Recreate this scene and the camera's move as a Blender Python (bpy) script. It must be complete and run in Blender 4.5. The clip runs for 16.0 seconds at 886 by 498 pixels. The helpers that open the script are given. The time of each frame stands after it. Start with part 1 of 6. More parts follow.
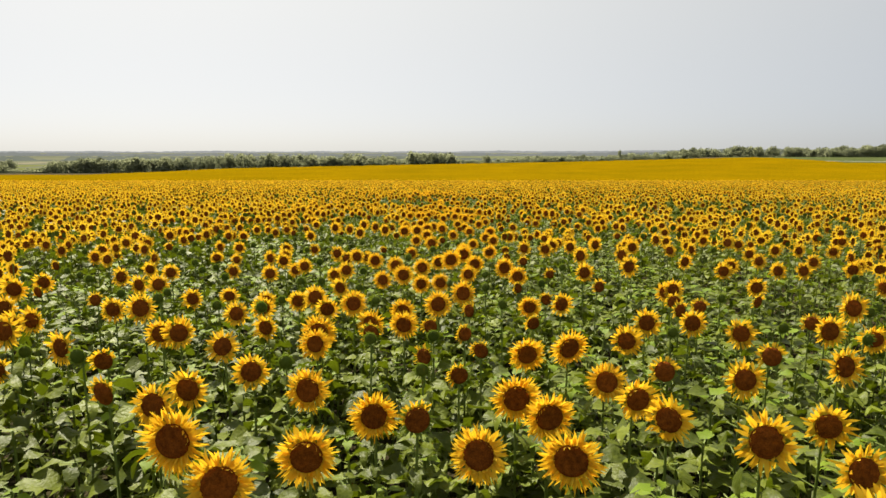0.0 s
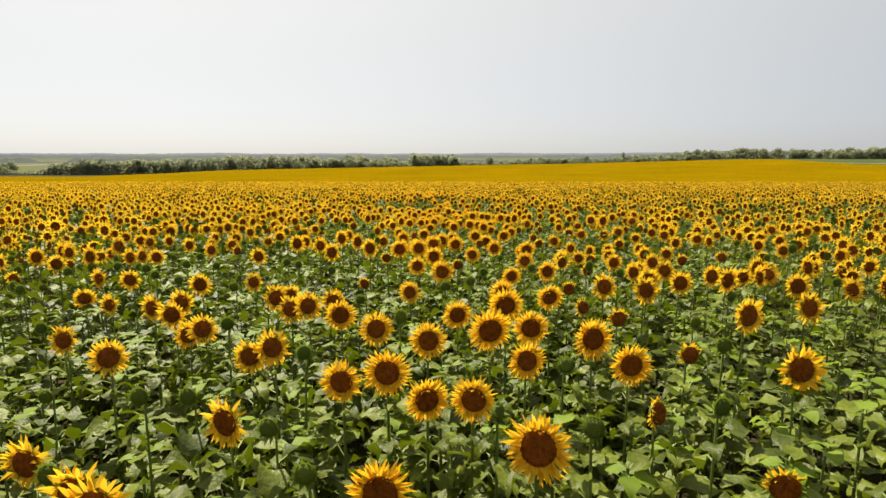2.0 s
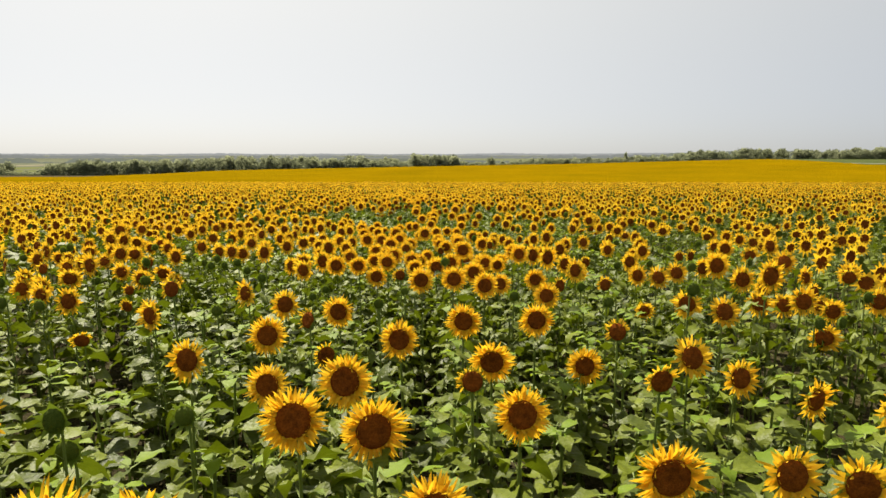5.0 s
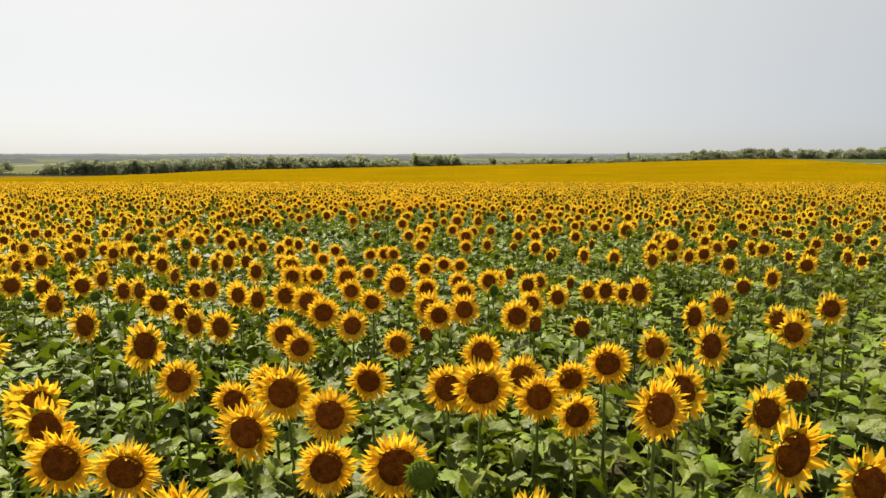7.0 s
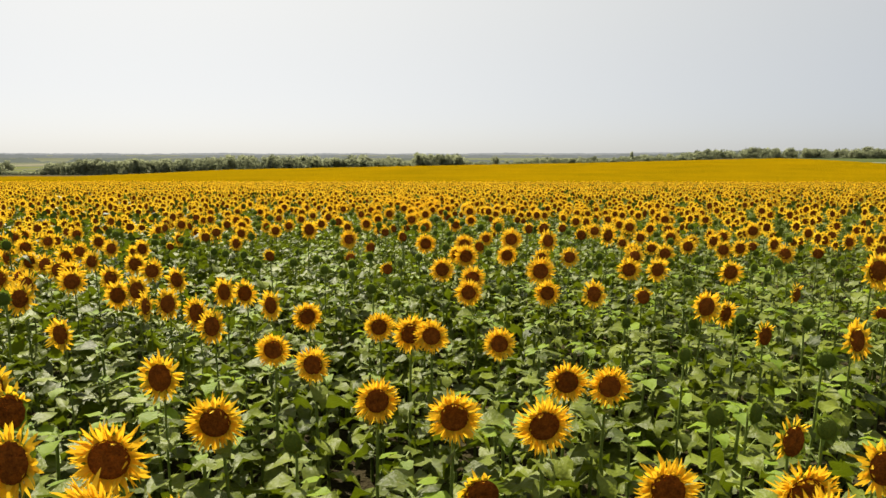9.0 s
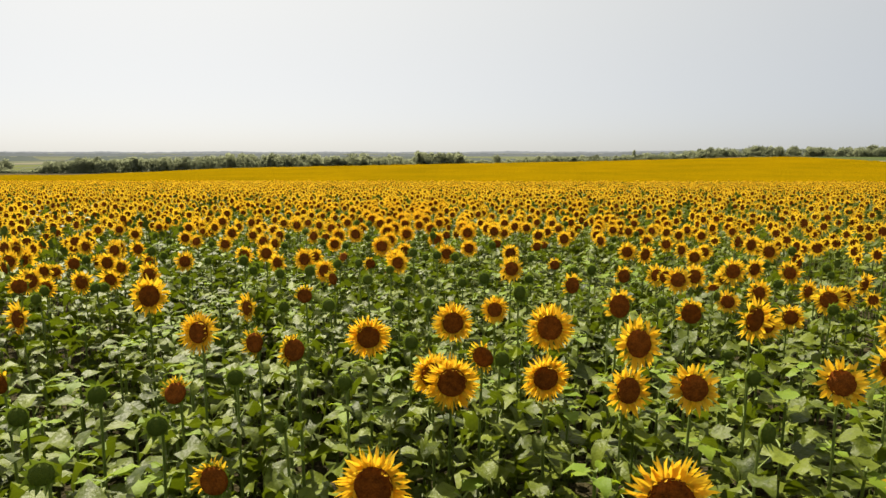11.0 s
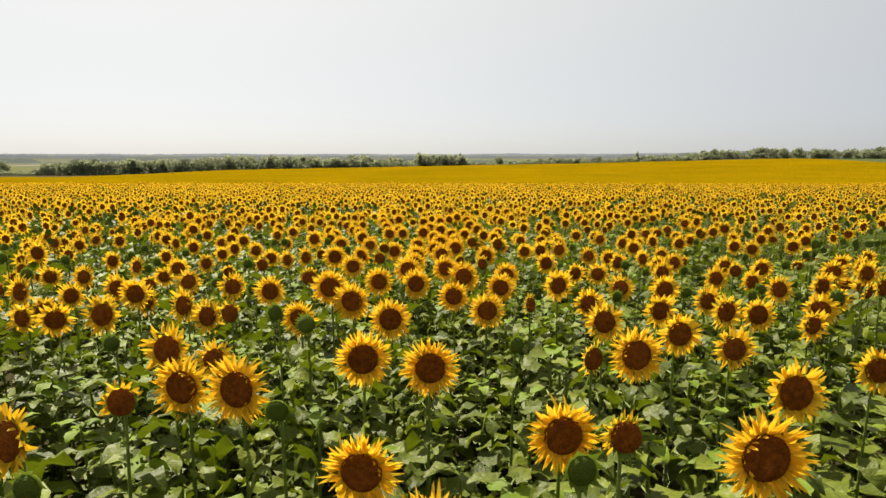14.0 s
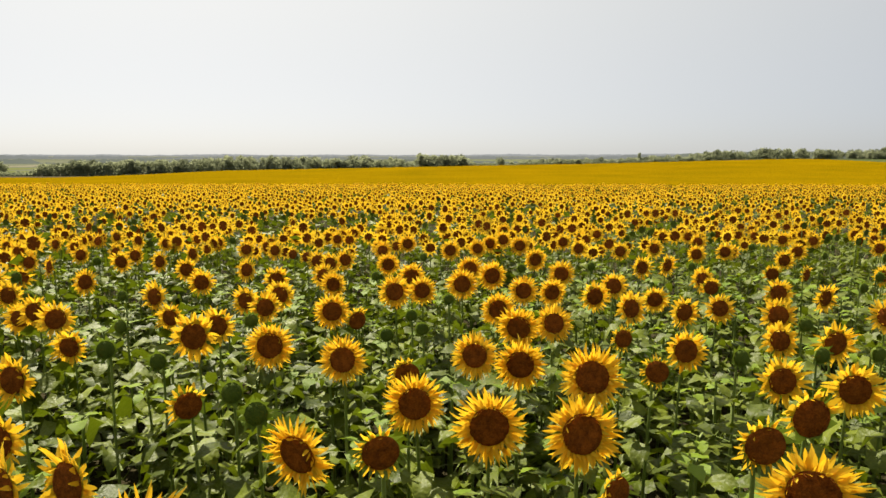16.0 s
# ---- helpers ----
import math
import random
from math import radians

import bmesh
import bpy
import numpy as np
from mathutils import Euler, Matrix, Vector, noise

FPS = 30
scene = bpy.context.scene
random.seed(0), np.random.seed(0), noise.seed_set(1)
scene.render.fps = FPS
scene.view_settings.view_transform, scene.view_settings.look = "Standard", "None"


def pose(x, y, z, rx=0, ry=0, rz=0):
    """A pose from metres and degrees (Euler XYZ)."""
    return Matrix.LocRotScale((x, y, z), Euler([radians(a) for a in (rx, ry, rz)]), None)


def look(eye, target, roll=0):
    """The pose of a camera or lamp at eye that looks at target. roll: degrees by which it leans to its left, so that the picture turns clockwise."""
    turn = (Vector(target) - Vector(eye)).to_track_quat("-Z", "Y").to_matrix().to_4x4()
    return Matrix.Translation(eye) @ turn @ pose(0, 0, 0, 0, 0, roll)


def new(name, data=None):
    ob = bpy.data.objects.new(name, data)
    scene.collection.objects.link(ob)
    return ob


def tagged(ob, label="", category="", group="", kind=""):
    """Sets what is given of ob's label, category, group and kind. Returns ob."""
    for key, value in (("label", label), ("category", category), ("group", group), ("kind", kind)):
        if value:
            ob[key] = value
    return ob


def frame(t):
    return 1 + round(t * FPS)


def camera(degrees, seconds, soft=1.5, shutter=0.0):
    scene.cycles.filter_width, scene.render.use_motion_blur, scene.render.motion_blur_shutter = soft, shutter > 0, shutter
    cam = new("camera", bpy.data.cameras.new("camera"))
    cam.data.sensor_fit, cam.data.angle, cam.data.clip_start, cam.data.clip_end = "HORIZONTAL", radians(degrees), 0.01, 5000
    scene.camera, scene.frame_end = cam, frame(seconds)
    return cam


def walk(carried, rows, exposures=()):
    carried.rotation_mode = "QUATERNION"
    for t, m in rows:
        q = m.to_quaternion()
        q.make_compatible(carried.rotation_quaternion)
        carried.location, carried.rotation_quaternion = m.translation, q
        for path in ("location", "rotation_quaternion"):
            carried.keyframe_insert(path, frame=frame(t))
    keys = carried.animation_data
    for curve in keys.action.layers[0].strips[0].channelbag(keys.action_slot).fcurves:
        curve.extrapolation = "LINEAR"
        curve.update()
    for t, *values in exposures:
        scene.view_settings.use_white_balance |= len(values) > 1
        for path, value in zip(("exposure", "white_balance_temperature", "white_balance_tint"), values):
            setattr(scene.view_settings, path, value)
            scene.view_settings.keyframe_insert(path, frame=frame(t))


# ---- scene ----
# ---- camera and its flight ----
cam = camera(74.0, 16.0, soft=1.5)
walk(cam, [
    (0, pose(0.000, -0.000, 2.956, 80.39, 0, -0.00)),
    (0.5, pose(-0.120, 1.137, 2.857, 80.46, 0, 0.06)),
    (1, pose(-0.197, 2.219, 2.766, 80.52, 0, 0.13)),
    (1.5, pose(-0.223, 3.291, 2.677, 80.56, 0, 0.18)),
    (2, pose(-0.181, 4.324, 2.594, 80.60, 0, 0.23)),
    (2.5, pose(-0.170, 5.344, 2.506, 80.63, 0, 0.28)),
    (3, pose(-0.095, 6.373, 2.439, 80.65, 0, 0.31)),
    (3.5, pose(0.020, 7.550, 2.365, 80.65, 0, 0.32)),
    (4, pose(0.129, 8.878, 2.309, 80.64, 0, 0.33)),
    (4.2, pose(0.158, 9.381, 2.303, 80.64, 0, 0.34)),
    (6.3, pose(0.376, 14.418, 2.092, 80.63, 0, 0.40)),
    (6.5, pose(0.373, 14.902, 2.071, 80.63, 0, 0.42)),
    (7, pose(0.328, 16.179, 2.005, 80.65, 0, 0.47)),
    (7.5, pose(0.229, 17.249, 1.950, 80.65, 0, 0.52)),
    (8, pose(0.055, 18.376, 1.873, 80.65, 0, 0.57)),
    (8.5, pose(-0.093, 19.424, 1.811, 80.64, 0, 0.63)),
    (9, pose(-0.291, 20.554, 1.748, 80.61, 0, 0.67)),
    (9.2, pose(-0.367, 20.969, 1.727, 80.60, 0, 0.69)),
    (11.3, pose(-0.080, 25.338, 1.686, 80.45, 0, 0.81)),
    (11.5, pose(-0.127, 25.770, 1.662, 80.45, 0, 0.82)),
    (12, pose(-0.261, 27.099, 1.582, 80.47, 0, 0.83)),
    (12.5, pose(-0.380, 28.282, 1.516, 80.52, 0, 0.85)),
    (13, pose(-0.505, 29.692, 1.439, 80.58, 0, 0.87)),
    (13.5, pose(-0.624, 30.992, 1.381, 80.63, 0, 0.88)),
    (14, pose(-0.797, 32.426, 1.311, 80.67, 0, 0.88)),
    (14.5, pose(-0.998, 33.717, 1.249, 80.69, 0, 0.89)),
    (15, pose(-1.222, 35.186, 1.168, 80.72, 0, 0.90)),
    (15.5, pose(-1.330, 36.497, 1.095, 80.73, 0, 0.91)),
    (16, pose(-1.421, 37.959, 1.036, 80.74, 0, 0.93)),
], exposures=[(0, 1.0), (16, 1.0)])

# ---- sky and sun ----
SUN_AZIMUTH, SUN_HEIGHT = -30.0, 53.0          # degrees from straight ahead (+y), clockwise; above the horizon
world = bpy.data.worlds.new("hazy_sky")
scene.world = world
world.use_nodes = True
wn = world.node_tree
sky = wn.nodes.new("ShaderNodeTexSky")
sky.sky_type, sky.sun_disc = "NISHITA", False
sky.sun_elevation, sky.sun_rotation = radians(SUN_HEIGHT), radians(SUN_AZIMUTH)
sky.altitude, sky.air_density, sky.dust_density, sky.ozone_density = 100, 0.3, 2.0, 1.0
sa, sh = radians(SUN_AZIMUTH), radians(SUN_HEIGHT)
SUNWARD = (math.sin(sa) * math.cos(sh), math.cos(sa) * math.cos(sh), math.sin(sh))
where = wn.nodes.new("ShaderNodeTexCoord")
nearness = wn.nodes.new("ShaderNodeVectorMath")   # milky summer haze, brightest towards the sun
nearness.operation = "DOT_PRODUCT"
nearness.inputs[1].default_value = SUNWARD
wn.links.new(where.outputs["Generated"], nearness.inputs[0])
haze = wn.nodes.new("ShaderNodeMapRange")
haze.data_type = "FLOAT_VECTOR"
haze.inputs[7].default_value, haze.inputs[8].default_value = (-0.2, -0.2, -0.2), (0.9, 0.9, 0.9)
haze.inputs[9].default_value, haze.inputs[10].default_value = (3.9, 4.4, 5.1), (13.3, 13.1, 11.8)
wn.links.new(nearness.outputs["Value"], haze.inputs[6])
veil = wn.nodes.new("ShaderNodeMix")
veil.data_type, veil.blend_type = "RGBA", "MIX"
veil.inputs["Factor"].default_value = 0.6
wn.links.new(sky.outputs[0], veil.inputs["A"])
wn.links.new(haze.outputs["Vector"], veil.inputs["B"])
wn.links.new(veil.outputs["Result"], wn.nodes["Background"].inputs[0])
wn.nodes["Background"].inputs[1].default_value = 0.05
sun = new("sun", bpy.data.lights.new("sun", "SUN"))
sun.data.energy, sun.data.angle, sun.data.color = 5.0, radians(0.6), (1.0, 0.92, 0.74)
sun.matrix_world = look(90 * Vector(SUNWARD), (0, 0, 0))


# ---- materials ----
def material(name, dark, light, rough=0.6, spec=0.4, through_share=0.0, through_colour=(0, 0, 0), scale=30.0,
             bump=0.0, bump_scale=200.0, islands=0.5, coarse=4.0):
    """A surface between two colours: mixed by fine and coarse noise and by a random share for each object and island."""
    m = bpy.data.materials.new(name)
    m.use_nodes = True
    t = m.node_tree
    n, link = t.nodes, t.links.new
    shader = n["Principled BSDF"]
    shader.inputs["Roughness"].default_value = rough
    shader.inputs["Specular IOR Level"].default_value = spec
    where = n.new("ShaderNodeNewGeometry")
    fine, wide = n.new("ShaderNodeTexNoise"), n.new("ShaderNodeTexNoise")
    for tex, size in ((fine, scale), (wide, coarse)):
        link(where.outputs["Position"], tex.inputs["Vector"])
        tex.inputs["Scale"].default_value = size
        tex.inputs["Detail"].default_value = 3
    info = n.new("ShaderNodeObjectInfo")
    add = n.new("ShaderNodeMath")
    add.operation = "ADD"
    link(where.outputs["Random Per Island"], add.inputs[0])
    link(info.outputs["Random"], add.inputs[1])
    wrap = n.new("ShaderNodeMath")
    wrap.operation = "FRACT"
    link(add.outputs[0], wrap.inputs[0])
    both = n.new("ShaderNodeMath")
    both.operation = "ADD"
    link(fine.outputs[0], both.inputs[0])
    link(wide.outputs[0], both.inputs[1])
    half = n.new("ShaderNodeMapRange")
    half.inputs["From Min"].default_value, half.inputs["From Max"].default_value = 0.65, 1.35
    link(both.outputs[0], half.inputs["Value"])
    blend = n.new("ShaderNodeMix")
    blend.data_type = "FLOAT"
    blend.inputs["Factor"].default_value = islands
    link(half.outputs[0], blend.inputs["A"])
    link(wrap.outputs[0], blend.inputs["B"])
    colour = n.new("ShaderNodeMix")
    colour.data_type = "RGBA"
    colour.inputs["A"].default_value, colour.inputs["B"].default_value = (*dark, 1), (*light, 1)
    link(blend.outputs["Result"], colour.inputs["Factor"])
    link(colour.outputs["Result"], shader.inputs["Base Color"])
    if bump:
        grain = n.new("ShaderNodeTexNoise")
        grain.inputs["Scale"].default_value = bump_scale
        link(where.outputs["Position"], grain.inputs["Vector"])
        relief = n.new("ShaderNodeBump")
        relief.inputs["Strength"].default_value, relief.inputs["Distance"].default_value = bump, 2.0 / bump_scale
        link(grain.outputs[0], relief.inputs["Height"])
        link(relief.outputs[0], shader.inputs["Normal"])
    if through_share:
        glow = n.new("ShaderNodeBsdfTranslucent")
        tint = n.new("ShaderNodeMix")
        tint.data_type = "RGBA"
        tint.inputs["Factor"].default_value = 0.65
        link(colour.outputs["Result"], tint.inputs["A"])
        tint.inputs["B"].default_value = (*through_colour, 1)
        link(tint.outputs["Result"], glow.inputs["Color"])
        mix = n.new("ShaderNodeMixShader")
        mix.inputs[0].default_value = through_share
        link(shader.outputs[0], mix.inputs[1])
        link(glow.outputs[0], mix.inputs[2])
        link(mix.outputs[0], n["Material Output"].inputs["Surface"])
    return m


LEAF = material("sunflower_leaf", (0.013, 0.024, 0.002), (0.163, 0.194, 0.019), 0.48, 0.17, 0.17, (0.24, 0.32, 0.006), 34, 0.2, 45, 0.6)
YOUNG = material("young_leaf", (0.12, 0.19, 0.012), (0.22, 0.30, 0.02), 0.5, 0.25, 0.4, (0.34, 0.44, 0.015), 45, 0.3, 160, 0.5)
PETAL = material("ray_petal", (0.75, 0.378, 0.010), (0.85, 0.608, 0.055), 0.6, 0.1, 0.5, (0.88, 0.525, 0.016), 60, islands=0.6)
DISC = material("seed_disc", (0.068, 0.020, 0.004), (0.36, 0.100, 0.014), 0.9, 0.04, 0, (0, 0, 0), 140, 1.0, 260, 0.15, 38)
STEM = material("stem_green", (0.09, 0.13, 0.02), (0.18, 0.225, 0.05), 0.6, 0.25, 0.0, (0, 0, 0), 60, 0.3, 150, 0.5)
BRACT = material("bract_green", (0.07, 0.11, 0.014), (0.16, 0.21, 0.03), 0.55, 0.25, 0.25, (0.22, 0.30, 0.02), 60, islands=0.5)
BUD = material("bud_green", (0.055, 0.085, 0.011), (0.13, 0.165, 0.022), 0.75, 0.1, 0, (0, 0, 0), 120, 1.0, 200, 0.3)
SOIL = material("field_soil", (0.026, 0.020, 0.010), (0.055, 0.048, 0.022), 0.95, 0.05, 0, (0, 0, 0), 9, 0.8, 14, 0.0, 0.4)
CROP = material("far_crop", (0.128, 0.086, 0.001), (0.208, 0.124, 0.001), 1.0, 0.0, 0, (0, 0, 0), 1.4, 0.6, 1.1, 0.0, 0.035)
PLAIN = material("far_fields", (0.085, 0.09, 0.062), (0.125, 0.13, 0.09), 0.95, 0.0, 0, (0, 0, 0), 0.02, islands=0.0, coarse=0.004)
# far-off foliage, its colour lightened and greyed to paint in the haze
HAZY_CANOPY = material("hazy_tree_foliage", (0.222, 0.238, 0.146), (0.255, 0.272, 0.168), 0.9, 0.0, 0.62, (0.28, 0.30, 0.175), 0.35, islands=0.1, coarse=0.05)
BARK = material("bark", (0.06, 0.045, 0.03), (0.13, 0.10, 0.07), 0.9, 0.1, 0, (0, 0, 0), 6, 0.6, 12)
MEADOW = material("meadow", (0.092, 0.104, 0.036), (0.118, 0.126, 0.046), 0.9, 0.0, 0, (0, 0, 0), 0.05, islands=0.0, coarse=0.01)
# meadow green for the distance, greyed in its colour to show haze
HAZY_PASTURE = material("hazy_pasture", (0.092, 0.102, 0.060), (0.112, 0.120, 0.068), 0.9, 0.0, 0, (0, 0, 0), 0.05, islands=0.0, coarse=0.01)
STUBBLE = material("stubble", (0.16, 0.15, 0.11), (0.19, 0.17, 0.125), 0.95, 0.0, 0, (0, 0, 0), 0.05, islands=0.0, coarse=0.01)
TRACK = material("dirt_track", (0.17, 0.165, 0.12), (0.22, 0.21, 0.15), 0.95, 0.05, 0, (0, 0, 0), 0.4, islands=0.0, coarse=0.05)
VERGE = material("grass_verge", (0.050, 0.066, 0.024), (0.078, 0.092, 0.034), 0.9, 0.0, 0, (0, 0, 0), 0.3, islands=0.0, coarse=0.04)
MATS = [LEAF, PETAL, DISC, STEM, BRACT, BUD, YOUNG]
_LEAF, _PETAL, _DISC, _STEM, _BRACT, _BUD, _YOUNG = range(7)


def glowing_backdrop(name, low, high):
    """Distant woods seen through miles of bright summer air: a plain backdrop whose glow paints in that haze."""
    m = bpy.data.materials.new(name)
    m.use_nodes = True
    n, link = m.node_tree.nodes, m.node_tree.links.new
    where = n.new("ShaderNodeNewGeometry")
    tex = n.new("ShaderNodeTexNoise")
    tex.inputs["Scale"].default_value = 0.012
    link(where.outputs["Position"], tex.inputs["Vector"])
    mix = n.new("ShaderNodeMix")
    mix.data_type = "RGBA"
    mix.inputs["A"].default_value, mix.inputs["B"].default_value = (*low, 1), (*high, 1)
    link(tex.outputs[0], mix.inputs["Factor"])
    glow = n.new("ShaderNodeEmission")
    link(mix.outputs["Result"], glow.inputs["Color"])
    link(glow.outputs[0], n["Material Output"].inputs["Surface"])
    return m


# ---- the lie of the land ----
SLOPE, HEAD = -0.0412, 1.62          # fall of the near field, usual height of the heads


def ease(a, b, v):
    s = np.clip((v - a) / (b - a), 0, 1)
    return s * s * (3 - 2 * s)


def crest(x):
    """Height of the far rise's flower tops along its brow."""
    return np.interp(x, (-420, -301, -255, -205, -148, -71, 6, 83, 160, 204, 221, 229, 246, 300, 380),
                     (-14.9, -14.7, -14.6, -12.7, -10.0, -8.5, -7.0, -5.6, -3.7, -2.65, -2.4, -2.7, -5.9, -6.2, -8.0))


def crop_top(x, y):
    """Height of the flower tops anywhere in the field and of the open land behind it."""
    x, y = np.asarray(x, float), np.asarray(y, float)
    near = HEAD + SLOPE * np.minimum(y, 112)
    dip = ease(112, 190, y)
    z = near * (1 - dip) + np.minimum(-8.0, near - 4.0) * dip
    rise = ease(185, 418, y)
    z = z * (1 - rise) + crest(x) * rise
    behind = ease(420, 520, y)
    return z * (1 - behind) + (-20.4 + 17.4 * ease(150, 275, x) * (1 - ease(600, 780, y))) * behind


def ground_height(x, y):
    return crop_top(x, y) - HEAD


def sheet(name, xs, ys, height, mat):
    gx, gy = np.meshgrid(np.array(xs, float), np.array(ys, float))
    v = np.stack([gx.ravel(), gy.ravel(), height(gx, gy).ravel()], 1)
    w, h = len(xs), len(ys)
    i = (np.arange(h - 1)[:, None] * w + np.arange(w - 1)[None]).ravel()
    me = bpy.data.meshes.new(name)
    me.from_pydata(v.tolist(), [], np.stack([i, i + 1, i + 1 + w, i + w], 1).tolist())
    me.polygons.foreach_set("use_smooth", np.ones(len(me.polygons), bool))
    me.materials.append(mat)
    return new(name, me)


far_x = np.concatenate([-np.geomspace(460, 4600, 12)[::-1], np.linspace(-440, 440, 89), np.geomspace(460, 4600, 12)])
far_y = np.concatenate([[-400, -120, -40], np.linspace(-20, 540, 141), np.geomspace(560, 4700, 26)])
ground = sheet("ground", far_x, far_y, ground_height, SOIL)
ground.data.materials.append(PLAIN)
# soil runs on to y 640, its dark colour standing for the trees' shade
for p in ground.data.polygons:
    p.material_index = int(p.center.y > 640)
tagged(ground, "gently sloping farmland soil under the sunflower crop", "ground", kind="structure")
rough = np.random.default_rng(3)


def crop_surface(x, y):
    return crop_top(x, y) - 0.12 + rough.uniform(-0.22, 0.16, x.shape) - 1.5 * (ease(0, 1, (104 - y) / 6.0))


crop = sheet("far_sunflower_crop", np.linspace(-420, 420, 261), np.concatenate([np.linspace(98, 190, 46), np.linspace(192, 424, 70)]),
             crop_surface, CROP)
tagged(crop, "golden mass of distant blooming sunflowers on the rise", "crop", kind="stuff")


# ---- shapes of the plants: triangle soups with a material number each ----
class Soup:
    def __init__(self):
        self.v, self.t, self.m = [], [], []

    def add(self, verts, tris, mat):
        base = len(self.v)
        self.v += [tuple(p) for p in verts]
        self.t += [(a + base, b + base, c + base) for a, b, c in tris]
        self.m += [mat] * len(tris)

    def put(self, other, m):
        base = len(self.v)
        self.v += [tuple(m @ Vector(p)) for p in other.v]
        self.t += [(a + base, b + base, c + base) for a, b, c in other.t]
        self.m += other.m

    def mesh(self, name, mats, smooth=True):
        me = bpy.data.meshes.new(name)
        me.from_pydata(self.v, [], self.t)
        used = sorted(set(self.m))
        for k in used:
            me.materials.append(mats[k])
        me.polygons.foreach_set("material_index", [used.index(k) for k in self.m])
        me.polygons.foreach_set("use_smooth", np.full(len(self.t), smooth))
        return me


def strip(rows):
    """Triangles between rows of equally many points, numbered one after the other."""
    n, tris = rows[1], []
    for r in range(rows[0] - 1):
        for c in range(n - 1):
            a = r * n + c
            tris += [(a, a + 1, a + n + 1), (a, a + n + 1, a + n)]
    return tris


def leaf_shape(rng, length, rows=6, cols=5, petiole=True, mat=_LEAF):
    """A drooping heart-shaped leaf that grows along +x from the stem at the origin."""
    s = Soup()
    stalk, up = length * rng.uniform(0.4, 0.6), rng.uniform(0.3, 0.9)
    p0 = Vector((stalk * math.cos(up), 0, stalk * math.sin(up)))
    if petiole:
        r, ring = 0.006, []
        for q, k in ((Vector((0, 0, 0)), 1.0), (p0, 0.6)):
            ring += [q + Vector((0, r * k, 0)), q + Vector((-r * k, -r * k, 0)), q + Vector((r * k, 0, r * k))]
        s.add(ring, [(0, 1, 4), (0, 4, 3), (1, 2, 5), (1, 5, 4), (2, 0, 3), (2, 3, 5)][:6 if cols > 3 else 2], _STEM)
    width, pitch = length * rng.uniform(0.66, 0.9), rng.uniform(-0.4, 0.5)
    bend, fold, wave = rng.uniform(0.4, 1.7), rng.uniform(0.05, 0.4), rng.uniform(0, 6.3)
    roll, verts, here = rng.uniform(-0.5, 0.5), [], p0
    for i in range(rows):
        f = i / (rows - 1)
        half = width * 0.5 * rng.uniform(0.84, 1.12) * max(0.02, math.sin(math.pi * min(1, 0.06 + 0.94 * f) ** 0.62)) ** 0.9 if i < rows - 1 else 0.004
        back = -0.16 * length * (1 - f) ** 3
        for j in range(cols):
            g = 2 * j / (cols - 1) - 1
            y = g * half
            z = abs(g) * half * fold + length * (0.10 * math.sin(wave + 9 * f + 4 * g) + 0.08 * math.sin(2 * wave + 17 * f - 5 * g)) * abs(g)
            verts.append(here + Vector((back * g * g, y * math.cos(roll) - z * math.sin(roll), y * math.sin(roll) + z * math.cos(roll))))
        slope = pitch - bend * f
        here = here + Vector((math.cos(slope), 0, math.sin(slope))) * (length / (rows - 1))
    s.add(verts, strip((rows, cols)), mat)
    return s


def petals(s, rng, size, count, share=1.0, span=(0, 6.2832), fine=True, broad=1.0):
    """Pointed ray petals round a disc that faces +z; size is the whole head's width."""
    disc = size * 0.265
    for k in range(count):
        a = span[0] + (span[1] - span[0]) * (k + rng.uniform(-0.45, 0.45)) / count
        lift = rng.uniform(-0.15, 0.2) if k % 2 else rng.uniform(0.1, 0.5)
        long = (size * 0.5 - disc * 0.9) * rng.uniform(0.76, 1.22) * share
        w = size * rng.uniform(0.042, 0.07) * (broad if fine else 1.6)
        curl, twist, sway = rng.uniform(-0.6, 0.45), rng.uniform(-0.5, 0.5), rng.uniform(-0.3, 0.3)
        if fine and k % 5 == 3:          # short inner rays that curl up over the rim of the disc
            lift, long, curl = rng.uniform(0.7, 1.5), long * rng.uniform(0.4, 0.7), rng.uniform(-0.3, 0.2)
        out, side = Vector((math.cos(a), math.sin(a), 0)), Vector((-math.sin(a + twist), math.cos(a + twist), rng.uniform(-0.4, 0.4)))
        pts = []
        for f, h in ((0, 0.42), (0.45, 0.58), (0.8, 0.36)) if fine else ((0, 0.35), (0.55, 0.5)):
            q = out * (disc * 0.9 + long * f * math.cos(lift)) + Vector((0, 0, -0.004 + long * (f * math.sin(lift) + curl * f * f))) + side * (long * sway * f * f)
            pts += [q - side * w * h, q + side * w * h]
        pts.append(out * (disc * 0.9 + long * math.cos(lift)) + Vector((0, 0, long * (math.sin(lift) + curl))) + side * (long * sway))
        tris = [(0, 1, 3), (0, 3, 2), (2, 3, 5), (2, 5, 4), (4, 5, 6)] if fine else [(0, 1, 3), (0, 3, 2), (2, 3, 4)]
        s.add(pts, tris, _PETAL)


